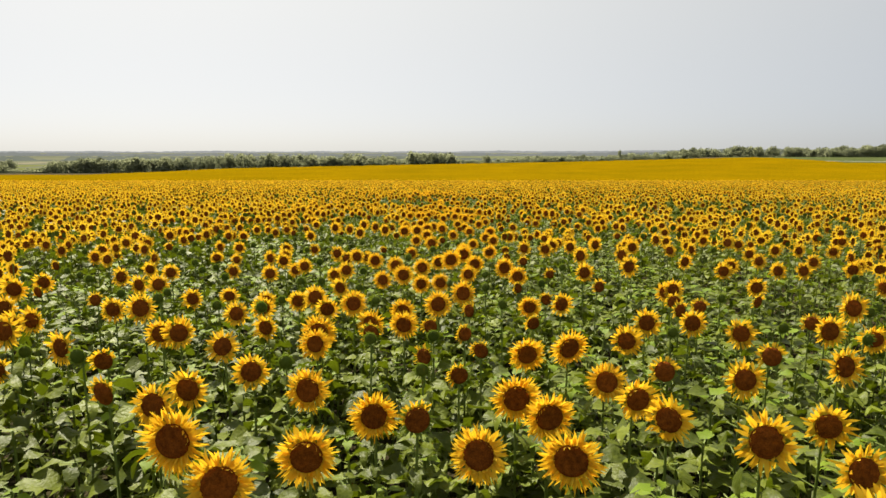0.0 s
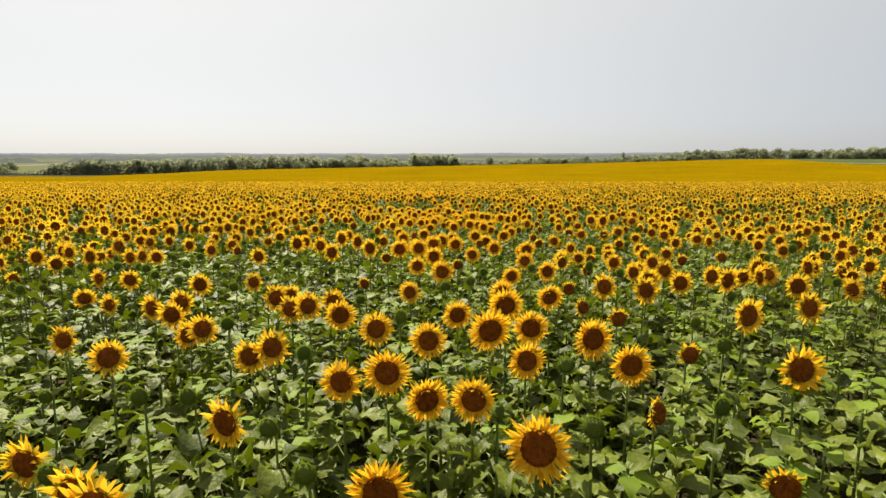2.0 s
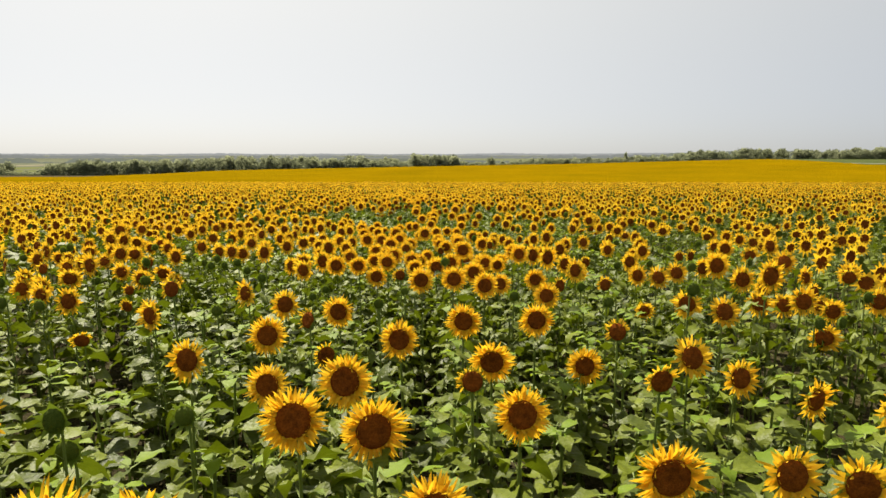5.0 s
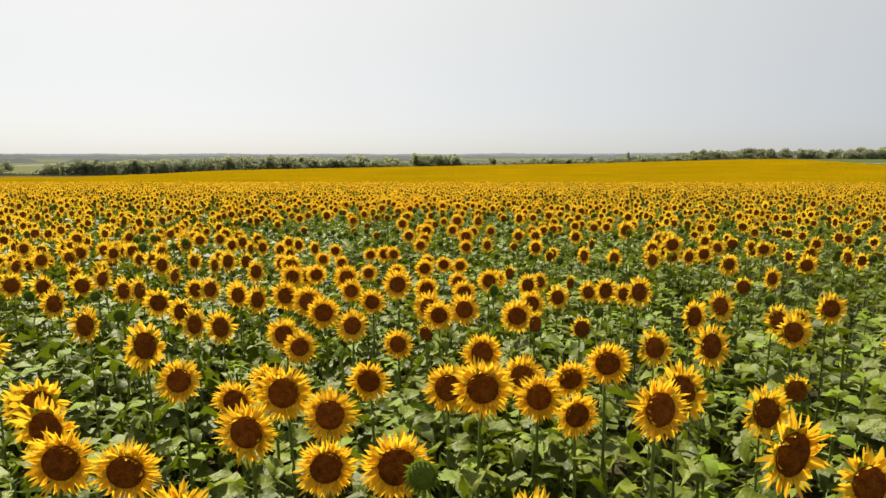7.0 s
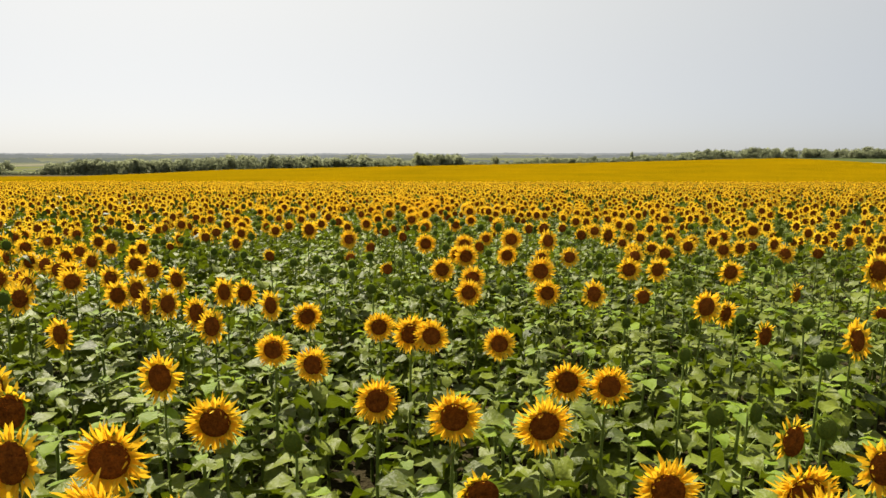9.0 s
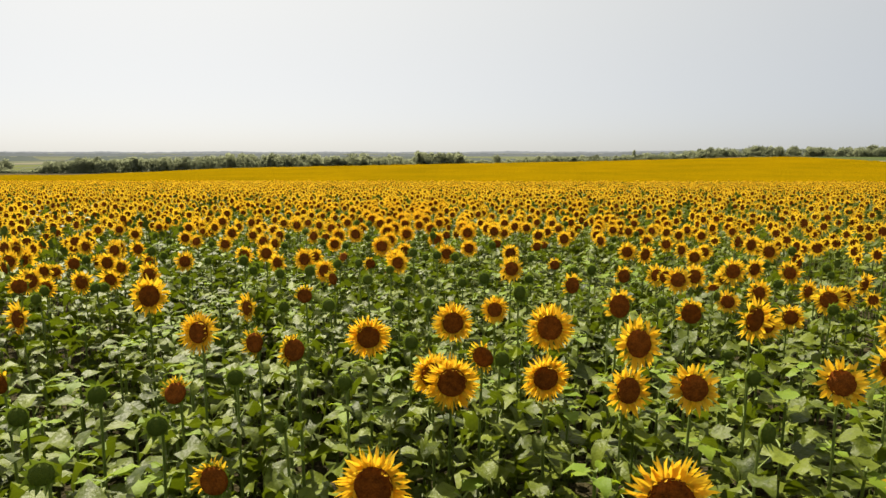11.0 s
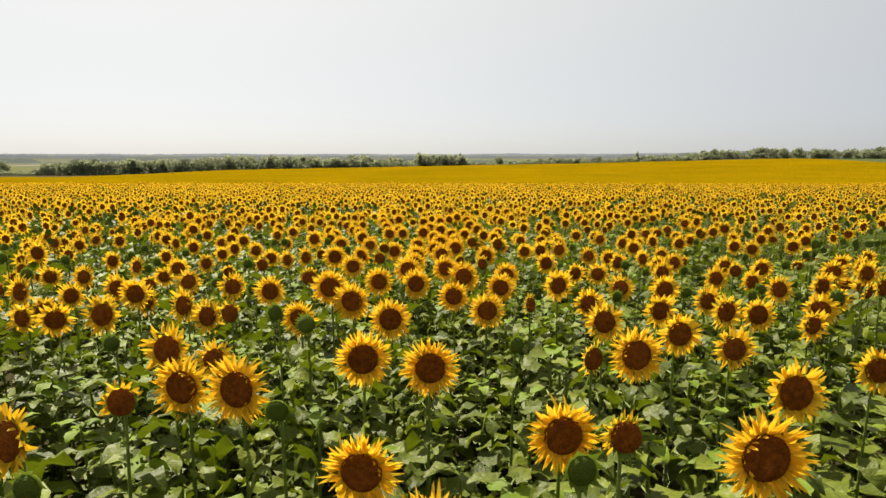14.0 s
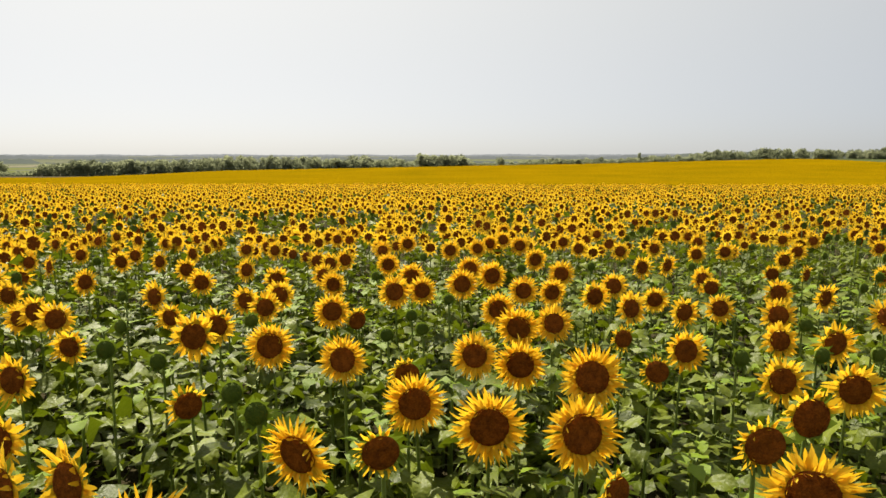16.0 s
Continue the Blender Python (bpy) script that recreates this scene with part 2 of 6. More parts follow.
def dome(s, radius, rise, segs, mat, rings=((1.0, 0.0), (0.92, 0.75), (0.62, 1.0), (0.3, 0.7))):
    verts = [(radius * k * math.cos(6.2832 * i / segs), radius * k * math.sin(6.2832 * i / segs), rise * z) for k, z in rings for i in range(segs)]
    tris = []
    for r in range(len(rings) - 1):
        for i in range(segs):
            a, b = r * segs + i, r * segs + (i + 1) % segs
            tris += [(a, b, b + segs), (a, b + segs, a + segs)]
    verts.append((0, 0, rise * rings[-1][1] * 0.9))
    last = (len(rings) - 1) * segs
    tris += [(last + i, last + (i + 1) % segs, len(verts) - 1) for i in range(segs)]
    s.add(verts, tris, mat)


def bracts(s, rng, size, count, out=0.36, forward=-0.004):
    """The green back of a head, its rim drawn out into pointed bracts: one piece."""
    r = size * 0.29
    ring = [(r * k * math.cos(6.2832 * i / count), r * k * math.sin(6.2832 * i / count), z) for k, z in ((0.96, -0.02 * size), (0.75, -size * 0.11), (0.2, -size * 0.17)) for i in range(count)]
    tris = []
    for q in range(2):
        for i in range(count):
            a, b = q * count + i, q * count + (i + 1) % count
            tris += [(a, a + count, b + count), (a, b + count, b)]
    for i in range(count):
        a = 6.2832 * (i + 0.5 + rng.uniform(-0.35, 0.35)) / count
        far, z = size * out * rng.uniform(0.85, 1.2), rng.uniform(-0.06, 0.05) * size + forward * size
        ring.append((far * math.cos(a), far * math.sin(a), z))
        tris.append((i, (i + 1) % count, 3 * count + i))
    s.add(ring, tris, _BRACT)


def stem_shape(rng, segs=5, sides=6, thick=0.0115):
    """A stem one metre tall that leans a little and bows forward under its head."""
    s, verts = Soup(), []
    lx, ly = rng.uniform(-0.02, 0.02), rng.uniform(-0.015, 0.015)
    for i in range(segs + 1):
        f = i / segs
        r = thick * (1 - 0.38 * f)
        bow = lx * math.sin(math.pi * f)
        verts += [(bow + r * math.cos(6.2832 * k / sides), ly * math.sin(math.pi * f) + r * math.sin(6.2832 * k / sides), f) for k in range(sides)]
    tris = []
    for i in range(segs):
        for k in range(sides):
            a, b = i * sides + k, i * sides + (k + 1) % sides
            tris += [(a, b, b + sides), (a, b + sides, a + sides)]
    s.add(verts, tris, _STEM)
    return s


def facing(turn, nod):
    """The turn of a head: +z of the head to -y of the field, turned left or right and nodding up or down (degrees)."""
    return Matrix.Rotation(radians(turn), 4, "Z") @ Matrix.Rotation(radians(90 - nod), 4, "X")


def leaf_places(rng, count, height):
    """Poses of the leaves up one stem, their faces leaning to the sun: (matrix, length)."""
    lean_axis = Vector((0, 0, 1)).cross(Vector(SUNWARD))
    spin = rng.uniform(0, 6.28)
    for k in range(count):
        f = (k + rng.uniform(0.2, 0.8)) / count
        z = height * (0.30 + 0.60 * f)
        long = (0.205 - 0.07 * f ** 2) * rng.uniform(0.7, 1.2)
        yield Matrix.Translation((0, 0, z)) @ Matrix.Rotation(rng.gauss(0.32, 0.19), 4, lean_axis) @ Matrix.Rotation(spin + k * 2.4 + rng.uniform(-0.4, 0.4), 4, "Z"), long


# ---- the sunflowers that stand in known places, each with its kind, place, height and width of head ----
KNOWN = []


def open_head(x, y, h, size):
    KNOWN.append(("open", x, y, h, size))


def half_open(x, y, h, size):
    KNOWN.append(("half", x, y, h, size))


def bud(x, y, h, size):
    KNOWN.append(("bud", x, y, h, size))


open_head(-0.96, 2.32, 1.63, 0.29)
open_head(0.56, 2.38, 1.71, 0.29)
open_head(1.89, 2.44, 1.62, 0.29)
open_head(1.45, 2.44, 1.77, 0.29)
open_head(-1.21, 2.45, 1.77, 0.29)
open_head(0.17, 2.59, 1.63, 0.29)
open_head(-0.66, 2.63, 1.60, 0.29)
half_open(-0.13, 2.79, 1.72, 0.29)
open_head(2.11, 3.00, 1.59, 0.29)
open_head(1.25, 3.02, 1.62, 0.29)
half_open(-1.87, 3.05, 1.76, 0.29)
open_head(-0.39, 3.11, 1.60, 0.29)
open_head(-1.68, 3.20, 1.63, 0.29)
open_head(0.62, 3.21, 1.55, 0.29)
open_head(1.15, 3.31, 1.62, 0.29)
open_head(-1.54, 3.35, 1.67, 0.29)
open_head(0.45, 3.40, 1.59, 0.29)
open_head(-0.83, 3.41, 1.64, 0.29)
half_open(1.44, 3.62, 1.69, 0.29)
open_head(1.98, 3.65, 1.62, 0.29)
bud(-2.42, 3.72, 1.76, 0.29)
bud(-0.14, 3.76, 1.65, 0.29)
open_head(2.70, 3.77, 1.67, 0.29)
half_open(0.11, 3.79, 1.60, 0.29)
open_head(1.14, 3.88, 1.52, 0.29)
half_open(2.29, 3.90, 1.70, 0.29)
open_head(-1.34, 3.90, 1.59, 0.29)
half_open(-2.41, 3.98, 1.64, 0.29)
bud(-1.13, 3.99, 1.63, 0.29)
bud(-0.53, 4.13, 1.76, 0.29)
half_open(-0.14, 4.15, 1.62, 0.29)
open_head(-2.83, 4.17, 1.68, 0.29)
open_head(0.94, 4.19, 1.67, 0.29)
open_head(-1.72, 4.37, 1.63, 0.29)
half_open(0.30, 4.45, 1.57, 0.29)
open_head(0.67, 4.47, 1.53, 0.29)
open_head(3.07, 4.48, 1.72, 0.29)
open_head(-1.02, 4.50, 1.61, 0.29)
open_head(-2.15, 4.58, 1.68, 0.29)
open_head(1.49, 4.59, 1.61, 0.29)
half_open(0.18, 4.65, 1.65, 0.29)
bud(-0.08, 4.70, 1.62, 0.29)
open_head(-2.37, 4.73, 1.63, 0.29)
open_head(-1.05, 4.77, 1.63, 0.29)
open_head(2.52, 4.77, 1.62, 0.29)
half_open(-0.61, 4.80, 1.62, 0.29)
open_head(-3.80, 4.99, 1.64, 0.29)
half_open(-0.11, 5.01, 1.62, 0.29)
open_head(2.22, 5.04, 1.64, 0.29)
open_head(-2.68, 5.05, 1.78, 0.29)
open_head(-0.35, 5.06, 1.62, 0.29)
open_head(1.83, 5.10, 1.63, 0.29)
open_head(3.70, 5.13, 1.76, 0.29)
open_head(-3.76, 5.18, 1.63, 0.29)
open_head(-1.63, 5.23, 1.55, 0.29)
half_open(2.26, 5.42, 1.67, 0.29)
bud(-1.73, 5.43, 1.70, 0.29)
half_open(0.87, 5.46, 1.53, 0.29)
bud(0.57, 5.47, 1.72, 0.29)
open_head(-0.70, 5.52, 1.51, 0.29)
bud(-2.77, 5.55, 1.76, 0.29)
half_open(0.26, 5.61, 1.62, 0.29)
open_head(-2.06, 5.66, 1.58, 0.29)
open_head(-0.89, 5.67, 1.68, 0.29)
bud(-2.31, 5.82, 1.63, 0.29)
half_open(2.37, 5.83, 1.66, 0.29)
open_head(-1.19, 5.85, 1.58, 0.29)
open_head(-0.05, 5.91, 1.62, 0.29)
open_head(-1.89, 5.95, 1.57, 0.29)
open_head(1.24, 5.99, 1.60, 0.29)
open_head(-1.37, 6.12, 1.65, 0.29)
open_head(0.94, 6.20, 1.52, 0.29)
open_head(-2.81, 6.41, 1.57, 0.29)
open_head(-1.64, 6.43, 1.54, 0.29)
half_open(1.17, 6.48, 1.54, 0.29)
bud(-1.88, 6.63, 1.51, 0.29)
half_open(1.80, 6.65, 1.66, 0.29)
bud(-0.78, 6.66, 1.50, 0.29)
open_head(2.60, 6.69, 1.59, 0.29)
bud(-3.22, 6.72, 1.58, 0.29)
open_head(-0.48, 6.79, 1.33, 0.29)
open_head(0.24, 6.80, 1.55, 0.29)
open_head(-2.12, 6.82, 1.46, 0.29)
bud(0.51, 6.89, 1.61, 0.29)
bud(-0.99, 6.90, 1.60, 0.29)
open_head(-3.42, 6.90, 1.64, 0.29)
open_head(3.84, 7.01, 1.58, 0.29)
open_head(-1.25, 7.01, 1.58, 0.29)
open_head(-3.73, 7.03, 1.61, 0.28)
bud(0.08, 7.05, 1.62, 0.28)
bud(1.23, 7.14, 1.61, 0.28)
open_head(-2.70, 7.22, 1.43, 0.28)
bud(-1.52, 7.24, 1.62, 0.28)
bud(-1.79, 7.24, 1.62, 0.28)
half_open(0.95, 7.27, 1.52, 0.28)
open_head(-0.03, 7.28, 1.59, 0.28)
open_head(-0.28, 7.35, 1.56, 0.28)
open_head(2.39, 7.39, 1.78, 0.28)
open_head(-4.19, 7.47, 1.63, 0.28)
open_head(1.84, 7.52, 1.68, 0.28)
open_head(-0.52, 7.57, 1.64, 0.28)
bud(-2.88, 7.59, 1.61, 0.28)
open_head(-0.80, 7.64, 1.56, 0.28)
bud(0.57, 7.81, 1.61, 0.28)
bud(-2.70, 7.84, 1.38, 0.28)
open_head(0.35, 7.98, 1.58, 0.28)
open_head(0.11, 7.99, 1.78, 0.28)
open_head(1.04, 8.01, 1.54, 0.28)
bud(-1.11, 8.02, 1.62, 0.28)
open_head(-2.43, 8.04, 1.58, 0.28)
bud(1.69, 8.07, 1.66, 0.28)
open_head(-3.88, 8.18, 1.57, 0.28)
open_head(-1.38, 8.21, 1.60, 0.28)
open_head(-1.55, 8.25, 1.52, 0.28)
half_open(1.53, 8.27, 1.53, 0.28)
open_head(4.14, 8.30, 1.64, 0.28)
open_head(-0.30, 8.31, 1.62, 0.28)
open_head(1.99, 8.41, 1.78, 0.28)
open_head(0.90, 8.46, 1.59, 0.28)
bud(-0.52, 8.57, 1.73, 0.28)
bud(-1.86, 8.67, 1.65, 0.28)
open_head(0.48, 8.70, 1.61, 0.28)
open_head(-0.72, 8.74, 1.59, 0.28)
open_head(-3.19, 8.76, 1.49, 0.28)
open_head(-4.47, 8.77, 1.52, 0.28)
open_head(-2.12, 8.85, 1.56, 0.28)
bud(1.84, 8.92, 1.60, 0.28)
open_head(2.75, 8.93, 1.72, 0.28)
open_head(-2.29, 8.95, 1.48, 0.28)
half_open(1.26, 9.04, 1.60, 0.28)
open_head(0.32, 9.05, 1.71, 0.28)
bud(-3.57, 9.06, 1.51, 0.28)
open_head(-1.08, 9.20, 1.59, 0.28)
open_head(-2.55, 9.24, 1.58, 0.28)
open_head(-1.39, 9.35, 1.64, 0.28)
half_open(1.04, 9.38, 1.62, 0.28)
open_head(-2.81, 9.42, 1.60, 0.28)
open_head(-1.57, 9.43, 1.59, 0.28)
open_head(0.76, 9.48, 1.69, 0.28)
open_head(-0.07, 9.54, 1.51, 0.28)
open_head(-2.60, 9.57, 1.62, 0.28)
open_head(0.34, 9.57, 1.71, 0.28)
open_head(-1.77, 9.68, 1.64, 0.28)
open_head(1.72, 9.76, 1.70, 0.28)
open_head(3.23, 9.87, 1.72, 0.28)
bud(-1.97, 10.04, 1.62, 0.28)
open_head(1.41, 10.06, 1.68, 0.28)
bud(-1.05, 10.07, 1.54, 0.28)
open_head(2.64, 10.08, 1.74, 0.28)
bud(0.07, 10.09, 1.73, 0.28)
open_head(-3.63, 10.17, 1.46, 0.28)
open_head(2.25, 10.25, 1.68, 0.28)
open_head(-1.36, 10.31, 1.48, 0.28)
half_open(1.11, 10.31, 1.60, 0.28)
open_head(1.95, 10.36, 1.69, 0.28)
bud(-0.18, 10.44, 1.61, 0.28)
open_head(0.90, 10.44, 1.77, 0.21)
open_head(-0.56, 10.45, 1.54, 0.28)
open_head(-2.86, 10.58, 1.60, 0.28)
open_head(-4.16, 10.58, 1.44, 0.28)
open_head(0.55, 10.67, 1.68, 0.21)
open_head(2.78, 10.74, 1.67, 0.28)
open_head(-1.95, 10.80, 1.44, 0.28)
bud(1.43, 10.84, 1.77, 0.28)
bud(1.80, 10.90, 1.68, 0.28)
half_open(1.16, 10.97, 1.79, 0.28)
half_open(-1.13, 11.10, 1.51, 0.27)
bud(0.69, 11.17, 1.60, 0.27)
bud(0.51, 11.20, 1.60, 0.27)
open_head(-2.48, 11.21, 1.51, 0.27)
open_head(-0.22, 11.26, 1.63, 0.27)
open_head(2.48, 11.30, 1.64, 0.27)
open_head(3.63, 11.37, 1.67, 0.27)
bud(0.29, 11.42, 1.60, 0.27)
open_head(2.14, 11.43, 1.60, 0.27)
bud(-1.61, 11.54, 1.61, 0.27)
half_open(1.59, 11.55, 1.60, 0.27)
open_head(3.57, 11.58, 1.51, 0.27)
open_head(-0.54, 11.72, 1.63, 0.27)
bud(0.94, 11.77, 1.60, 0.27)
half_open(-0.95, 11.90, 1.71, 0.27)
open_head(2.37, 11.95, 1.55, 0.27)
bud(-2.14, 11.99, 1.61, 0.27)
open_head(1.36, 12.01, 1.67, 0.27)
half_open(-0.01, 12.07, 1.59, 0.27)
bud(-3.29, 12.13, 1.57, 0.27)
open_head(0.89, 12.13, 1.64, 0.27)
open_head(2.14, 12.27, 1.60, 0.27)
open_head(-0.34, 12.36, 1.67, 0.27)
open_head(-1.24, 12.40, 1.78, 0.27)
bud(2.63, 12.46, 1.65, 0.27)
open_head(-1.80, 12.47, 1.71, 0.27)
bud(0.60, 12.58, 1.62, 0.27)
half_open(1.91, 12.59, 1.59, 0.27)
open_head(-0.57, 12.79, 1.73, 0.27)
open_head(-0.85, 12.83, 1.71, 0.27)
open_head(2.78, 12.94, 1.62, 0.27)
open_head(-2.43, 13.12, 1.76, 0.27)
open_head(0.23, 13.13, 1.59, 0.27)
open_head(1.07, 13.26, 1.65, 0.27)
open_head(2.35, 13.30, 1.55, 0.27)
bud(-2.79, 13.38, 1.72, 0.26)
bud(-1.26, 13.46, 1.77, 0.26)
open_head(1.93, 13.48, 1.49, 0.26)
open_head(-1.56, 13.49, 1.75, 0.26)
bud(-1.88, 13.52, 1.61, 0.26)
open_head(-0.02, 13.53, 1.70, 0.26)
open_head(-2.18, 13.53, 1.68, 0.26)
open_head(1.67, 13.53, 1.51, 0.26)
open_head(3.36, 13.59, 1.54, 0.26)
open_head(-0.37, 13.63, 1.70, 0.26)
open_head(-1.87, 13.75, 1.77, 0.26)
open_head(0.63, 13.95, 1.59, 0.26)
open_head(-0.24, 14.13, 1.69, 0.26)
open_head(3.10, 14.14, 1.55, 0.26)
open_head(2.57, 14.17, 1.53, 0.26)
open_head(-2.58, 14.27, 1.66, 0.26)
open_head(-0.70, 14.34, 1.59, 0.26)
open_head(2.32, 14.42, 1.48, 0.26)
open_head(2.06, 14.75, 1.49, 0.26)
open_head(-4.54, 15.13, 1.52, 0.26)
open_head(1.27, 15.39, 1.35, 0.26)
open_head(0.63, 16.71, 1.70, 0.25)
open_head(1.22, 16.77, 1.59, 0.25)
open_head(0.34, 16.77, 1.75, 0.25)
bud(-0.14, 16.93, 1.60, 0.25)
open_head(0.01, 17.21, 1.66, 0.25)
bud(1.66, 17.22, 1.59, 0.25)
half_open(1.45, 17.28, 1.59, 0.25)
half_open(1.94, 17.35, 1.59, 0.25)
half_open(-0.22, 17.40, 1.68, 0.25)
open_head(1.21, 17.42, 1.63, 0.25)
bud(-1.18, 17.48, 1.43, 0.25)
open_head(2.41, 17.50, 1.27, 0.25)
open_head(0.85, 17.54, 1.56, 0.25)
open_head(1.70, 17.67, 1.69, 0.25)
bud(-1.06, 17.68, 1.47, 0.25)
open_head(0.57, 17.71, 1.66, 0.25)
bud(0.25, 17.85, 1.76, 0.25)
open_head(-0.53, 17.89, 1.58, 0.25)
open_head(1.42, 17.91, 1.80, 0.25)
open_head(2.46, 17.94, 1.59, 0.25)
open_head(-0.75, 17.99, 1.69, 0.25)
open_head(-1.02, 18.07, 1.68, 0.24)
open_head(0.15, 18.09, 1.66, 0.24)
open_head(1.83, 18.10, 1.59, 0.24)
open_head(-0.10, 18.10, 1.65, 0.24)
bud(-2.21, 18.19, 1.38, 0.24)
open_head(-1.23, 18.29, 1.70, 0.24)
open_head(-0.45, 18.30, 1.69, 0.24)
open_head(1.14, 18.30, 1.79, 0.24)
open_head(0.47, 18.44, 1.82, 0.24)
open_head(-0.16, 18.47, 1.69, 0.24)
open_head(1.36, 18.63, 1.73, 0.24)
open_head(-0.40, 18.64, 1.72, 0.24)
open_head(2.60, 18.69, 1.64, 0.24)
open_head(1.77, 18.69, 1.61, 0.24)
open_head(0.92, 18.71, 1.59, 0.24)
open_head(-0.65, 18.73, 1.64, 0.24)
half_open(2.71, 18.82, 1.43, 0.24)
open_head(-1.76, 18.87, 1.55, 0.24)
open_head(-2.11, 18.87, 1.73, 0.24)
open_head(0.78, 18.93, 1.59, 0.24)
bud(-2.67, 18.93, 1.55, 0.24)
open_head(-1.00, 18.93, 1.67, 0.24)
open_head(-0.59, 19.04, 1.62, 0.24)
open_head(0.52, 19.06, 1.59, 0.24)
half_open(2.13, 19.07, 1.57, 0.24)
open_head(1.15, 19.07, 1.72, 0.24)
open_head(0.33, 19.11, 1.57, 0.24)
open_head(-0.10, 19.21, 1.57, 0.24)
open_head(-2.22, 19.27, 1.73, 0.24)
open_head(1.01, 19.28, 1.56, 0.24)
open_head(-1.37, 19.29, 1.74, 0.24)
open_head(0.76, 19.40, 1.53, 0.24)
bud(-3.13, 19.41, 1.52, 0.24)
open_head(1.85, 19.45, 1.70, 0.24)
half_open(3.56, 19.54, 1.59, 0.24)
open_head(3.04, 19.54, 1.67, 0.24)
open_head(-2.79, 19.56, 1.65, 0.24)
open_head(-1.56, 19.61, 1.60, 0.24)
bud(-0.33, 19.63, 1.60, 0.24)
open_head(0.54, 19.66, 1.59, 0.24)
open_head(-0.59, 19.68, 1.62, 0.24)
open_head(1.66, 19.78, 1.59, 0.24)
open_head(-2.11, 19.97, 1.68, 0.24)
half_open(0.91, 19.97, 1.70, 0.24)
open_head(-0.79, 20.04, 1.60, 0.24)
open_head(2.70, 20.06, 1.62, 0.24)
half_open(0.18, 20.07, 1.60, 0.24)
open_head(-1.25, 20.11, 1.63, 0.24)
open_head(-0.02, 20.12, 1.51, 0.24)
open_head(-0.35, 20.21, 1.62, 0.24)
open_head(0.82, 20.22, 1.69, 0.24)
half_open(1.28, 20.24, 1.59, 0.24)
open_head(2.10, 20.29, 1.67, 0.24)
open_head(-1.54, 20.35, 1.59, 0.24)
open_head(0.45, 20.38, 1.70, 0.24)
open_head(-0.61, 20.48, 1.65, 0.24)
open_head(0.26, 20.65, 1.59, 0.24)
open_head(2.46, 20.65, 1.67, 0.24)
open_head(-0.78, 20.70, 1.69, 0.24)
open_head(-1.80, 20.70, 1.60, 0.24)
open_head(1.02, 20.90, 1.63, 0.24)
open_head(0.17, 20.90, 1.60, 0.24)
open_head(1.92, 20.95, 1.72, 0.24)
bud(1.60, 20.96, 1.55, 0.24)
open_head(-0.09, 20.96, 1.78, 0.24)
open_head(-1.06, 21.07, 1.66, 0.24)
open_head(-1.33, 21.14, 1.61, 0.24)
open_head(-0.34, 21.23, 1.57, 0.24)
open_head(-2.42, 21.27, 1.66, 0.24)
open_head(3.48, 21.29, 1.40, 0.24)
open_head(-2.60, 21.31, 1.65, 0.24)
bud(0.74, 21.32, 1.66, 0.24)
open_head(-1.57, 21.33, 1.61, 0.24)
open_head(-0.54, 21.34, 1.65, 0.24)
open_head(0.48, 21.43, 1.62, 0.24)
open_head(1.78, 21.47, 1.63, 0.24)
half_open(2.08, 21.47, 1.59, 0.24)
open_head(-1.62, 21.49, 1.60, 0.24)
open_head(-1.92, 21.56, 1.62, 0.24)
open_head(-0.62, 21.57, 1.73, 0.24)
open_head(1.37, 21.60, 1.54, 0.24)
open_head(-3.06, 21.79, 1.68, 0.24)
open_head(0.12, 21.80, 1.58, 0.24)
open_head(-2.17, 21.82, 1.56, 0.24)
open_head(-0.97, 21.87, 1.71, 0.24)
open_head(2.09, 21.91, 1.51, 0.24)
open_head(1.13, 21.95, 1.59, 0.24)
open_head(-1.24, 21.98, 1.67, 0.24)
open_head(0.75, 22.04, 1.62, 0.24)
open_head(1.79, 22.10, 1.49, 0.24)
open_head(-3.55, 22.13, 1.66, 0.24)
open_head(-1.30, 22.16, 1.76, 0.24)
half_open(-0.19, 22.25, 1.60, 0.24)
open_head(0.84, 22.28, 1.59, 0.24)
open_head(-1.72, 22.30, 1.67, 0.24)
open_head(-2.60, 22.35, 1.62, 0.24)
open_head(0.44, 22.37, 1.55, 0.24)
half_open(1.66, 22.45, 1.52, 0.24)
open_head(3.87, 22.49, 1.57, 0.24)
half_open(-1.90, 22.55, 1.74, 0.24)
bud(-0.88, 22.61, 1.60, 0.24)
open_head(1.35, 22.62, 1.50, 0.24)
open_head(-2.88, 22.62, 1.69, 0.24)
open_head(0.07, 22.66, 1.65, 0.24)
half_open(1.03, 22.66, 1.59, 0.24)
bud(1.24, 22.78, 1.59, 0.24)
open_head(-2.22, 22.87, 1.70, 0.24)
bud(0.84, 22.90, 1.59, 0.24)
bud(1.01, 22.93, 1.59, 0.24)
open_head(-0.27, 22.99, 1.54, 0.24)
open_head(-2.43, 23.00, 1.63, 0.24)
open_head(-1.34, 23.01, 1.50, 0.24)
bud(2.32, 23.15, 1.60, 0.23)
open_head(0.48, 23.25, 1.59, 0.23)
open_head(-1.72, 23.28, 1.61, 0.23)
open_head(0.28, 23.28, 1.60, 0.23)
open_head(-0.65, 23.30, 1.49, 0.23)
open_head(2.88, 23.38, 1.65, 0.23)
open_head(-2.84, 23.38, 1.62, 0.23)
bud(2.97, 23.62, 1.42, 0.23)
open_head(-1.04, 23.62, 1.57, 0.23)
open_head(2.47, 23.65, 1.63, 0.23)
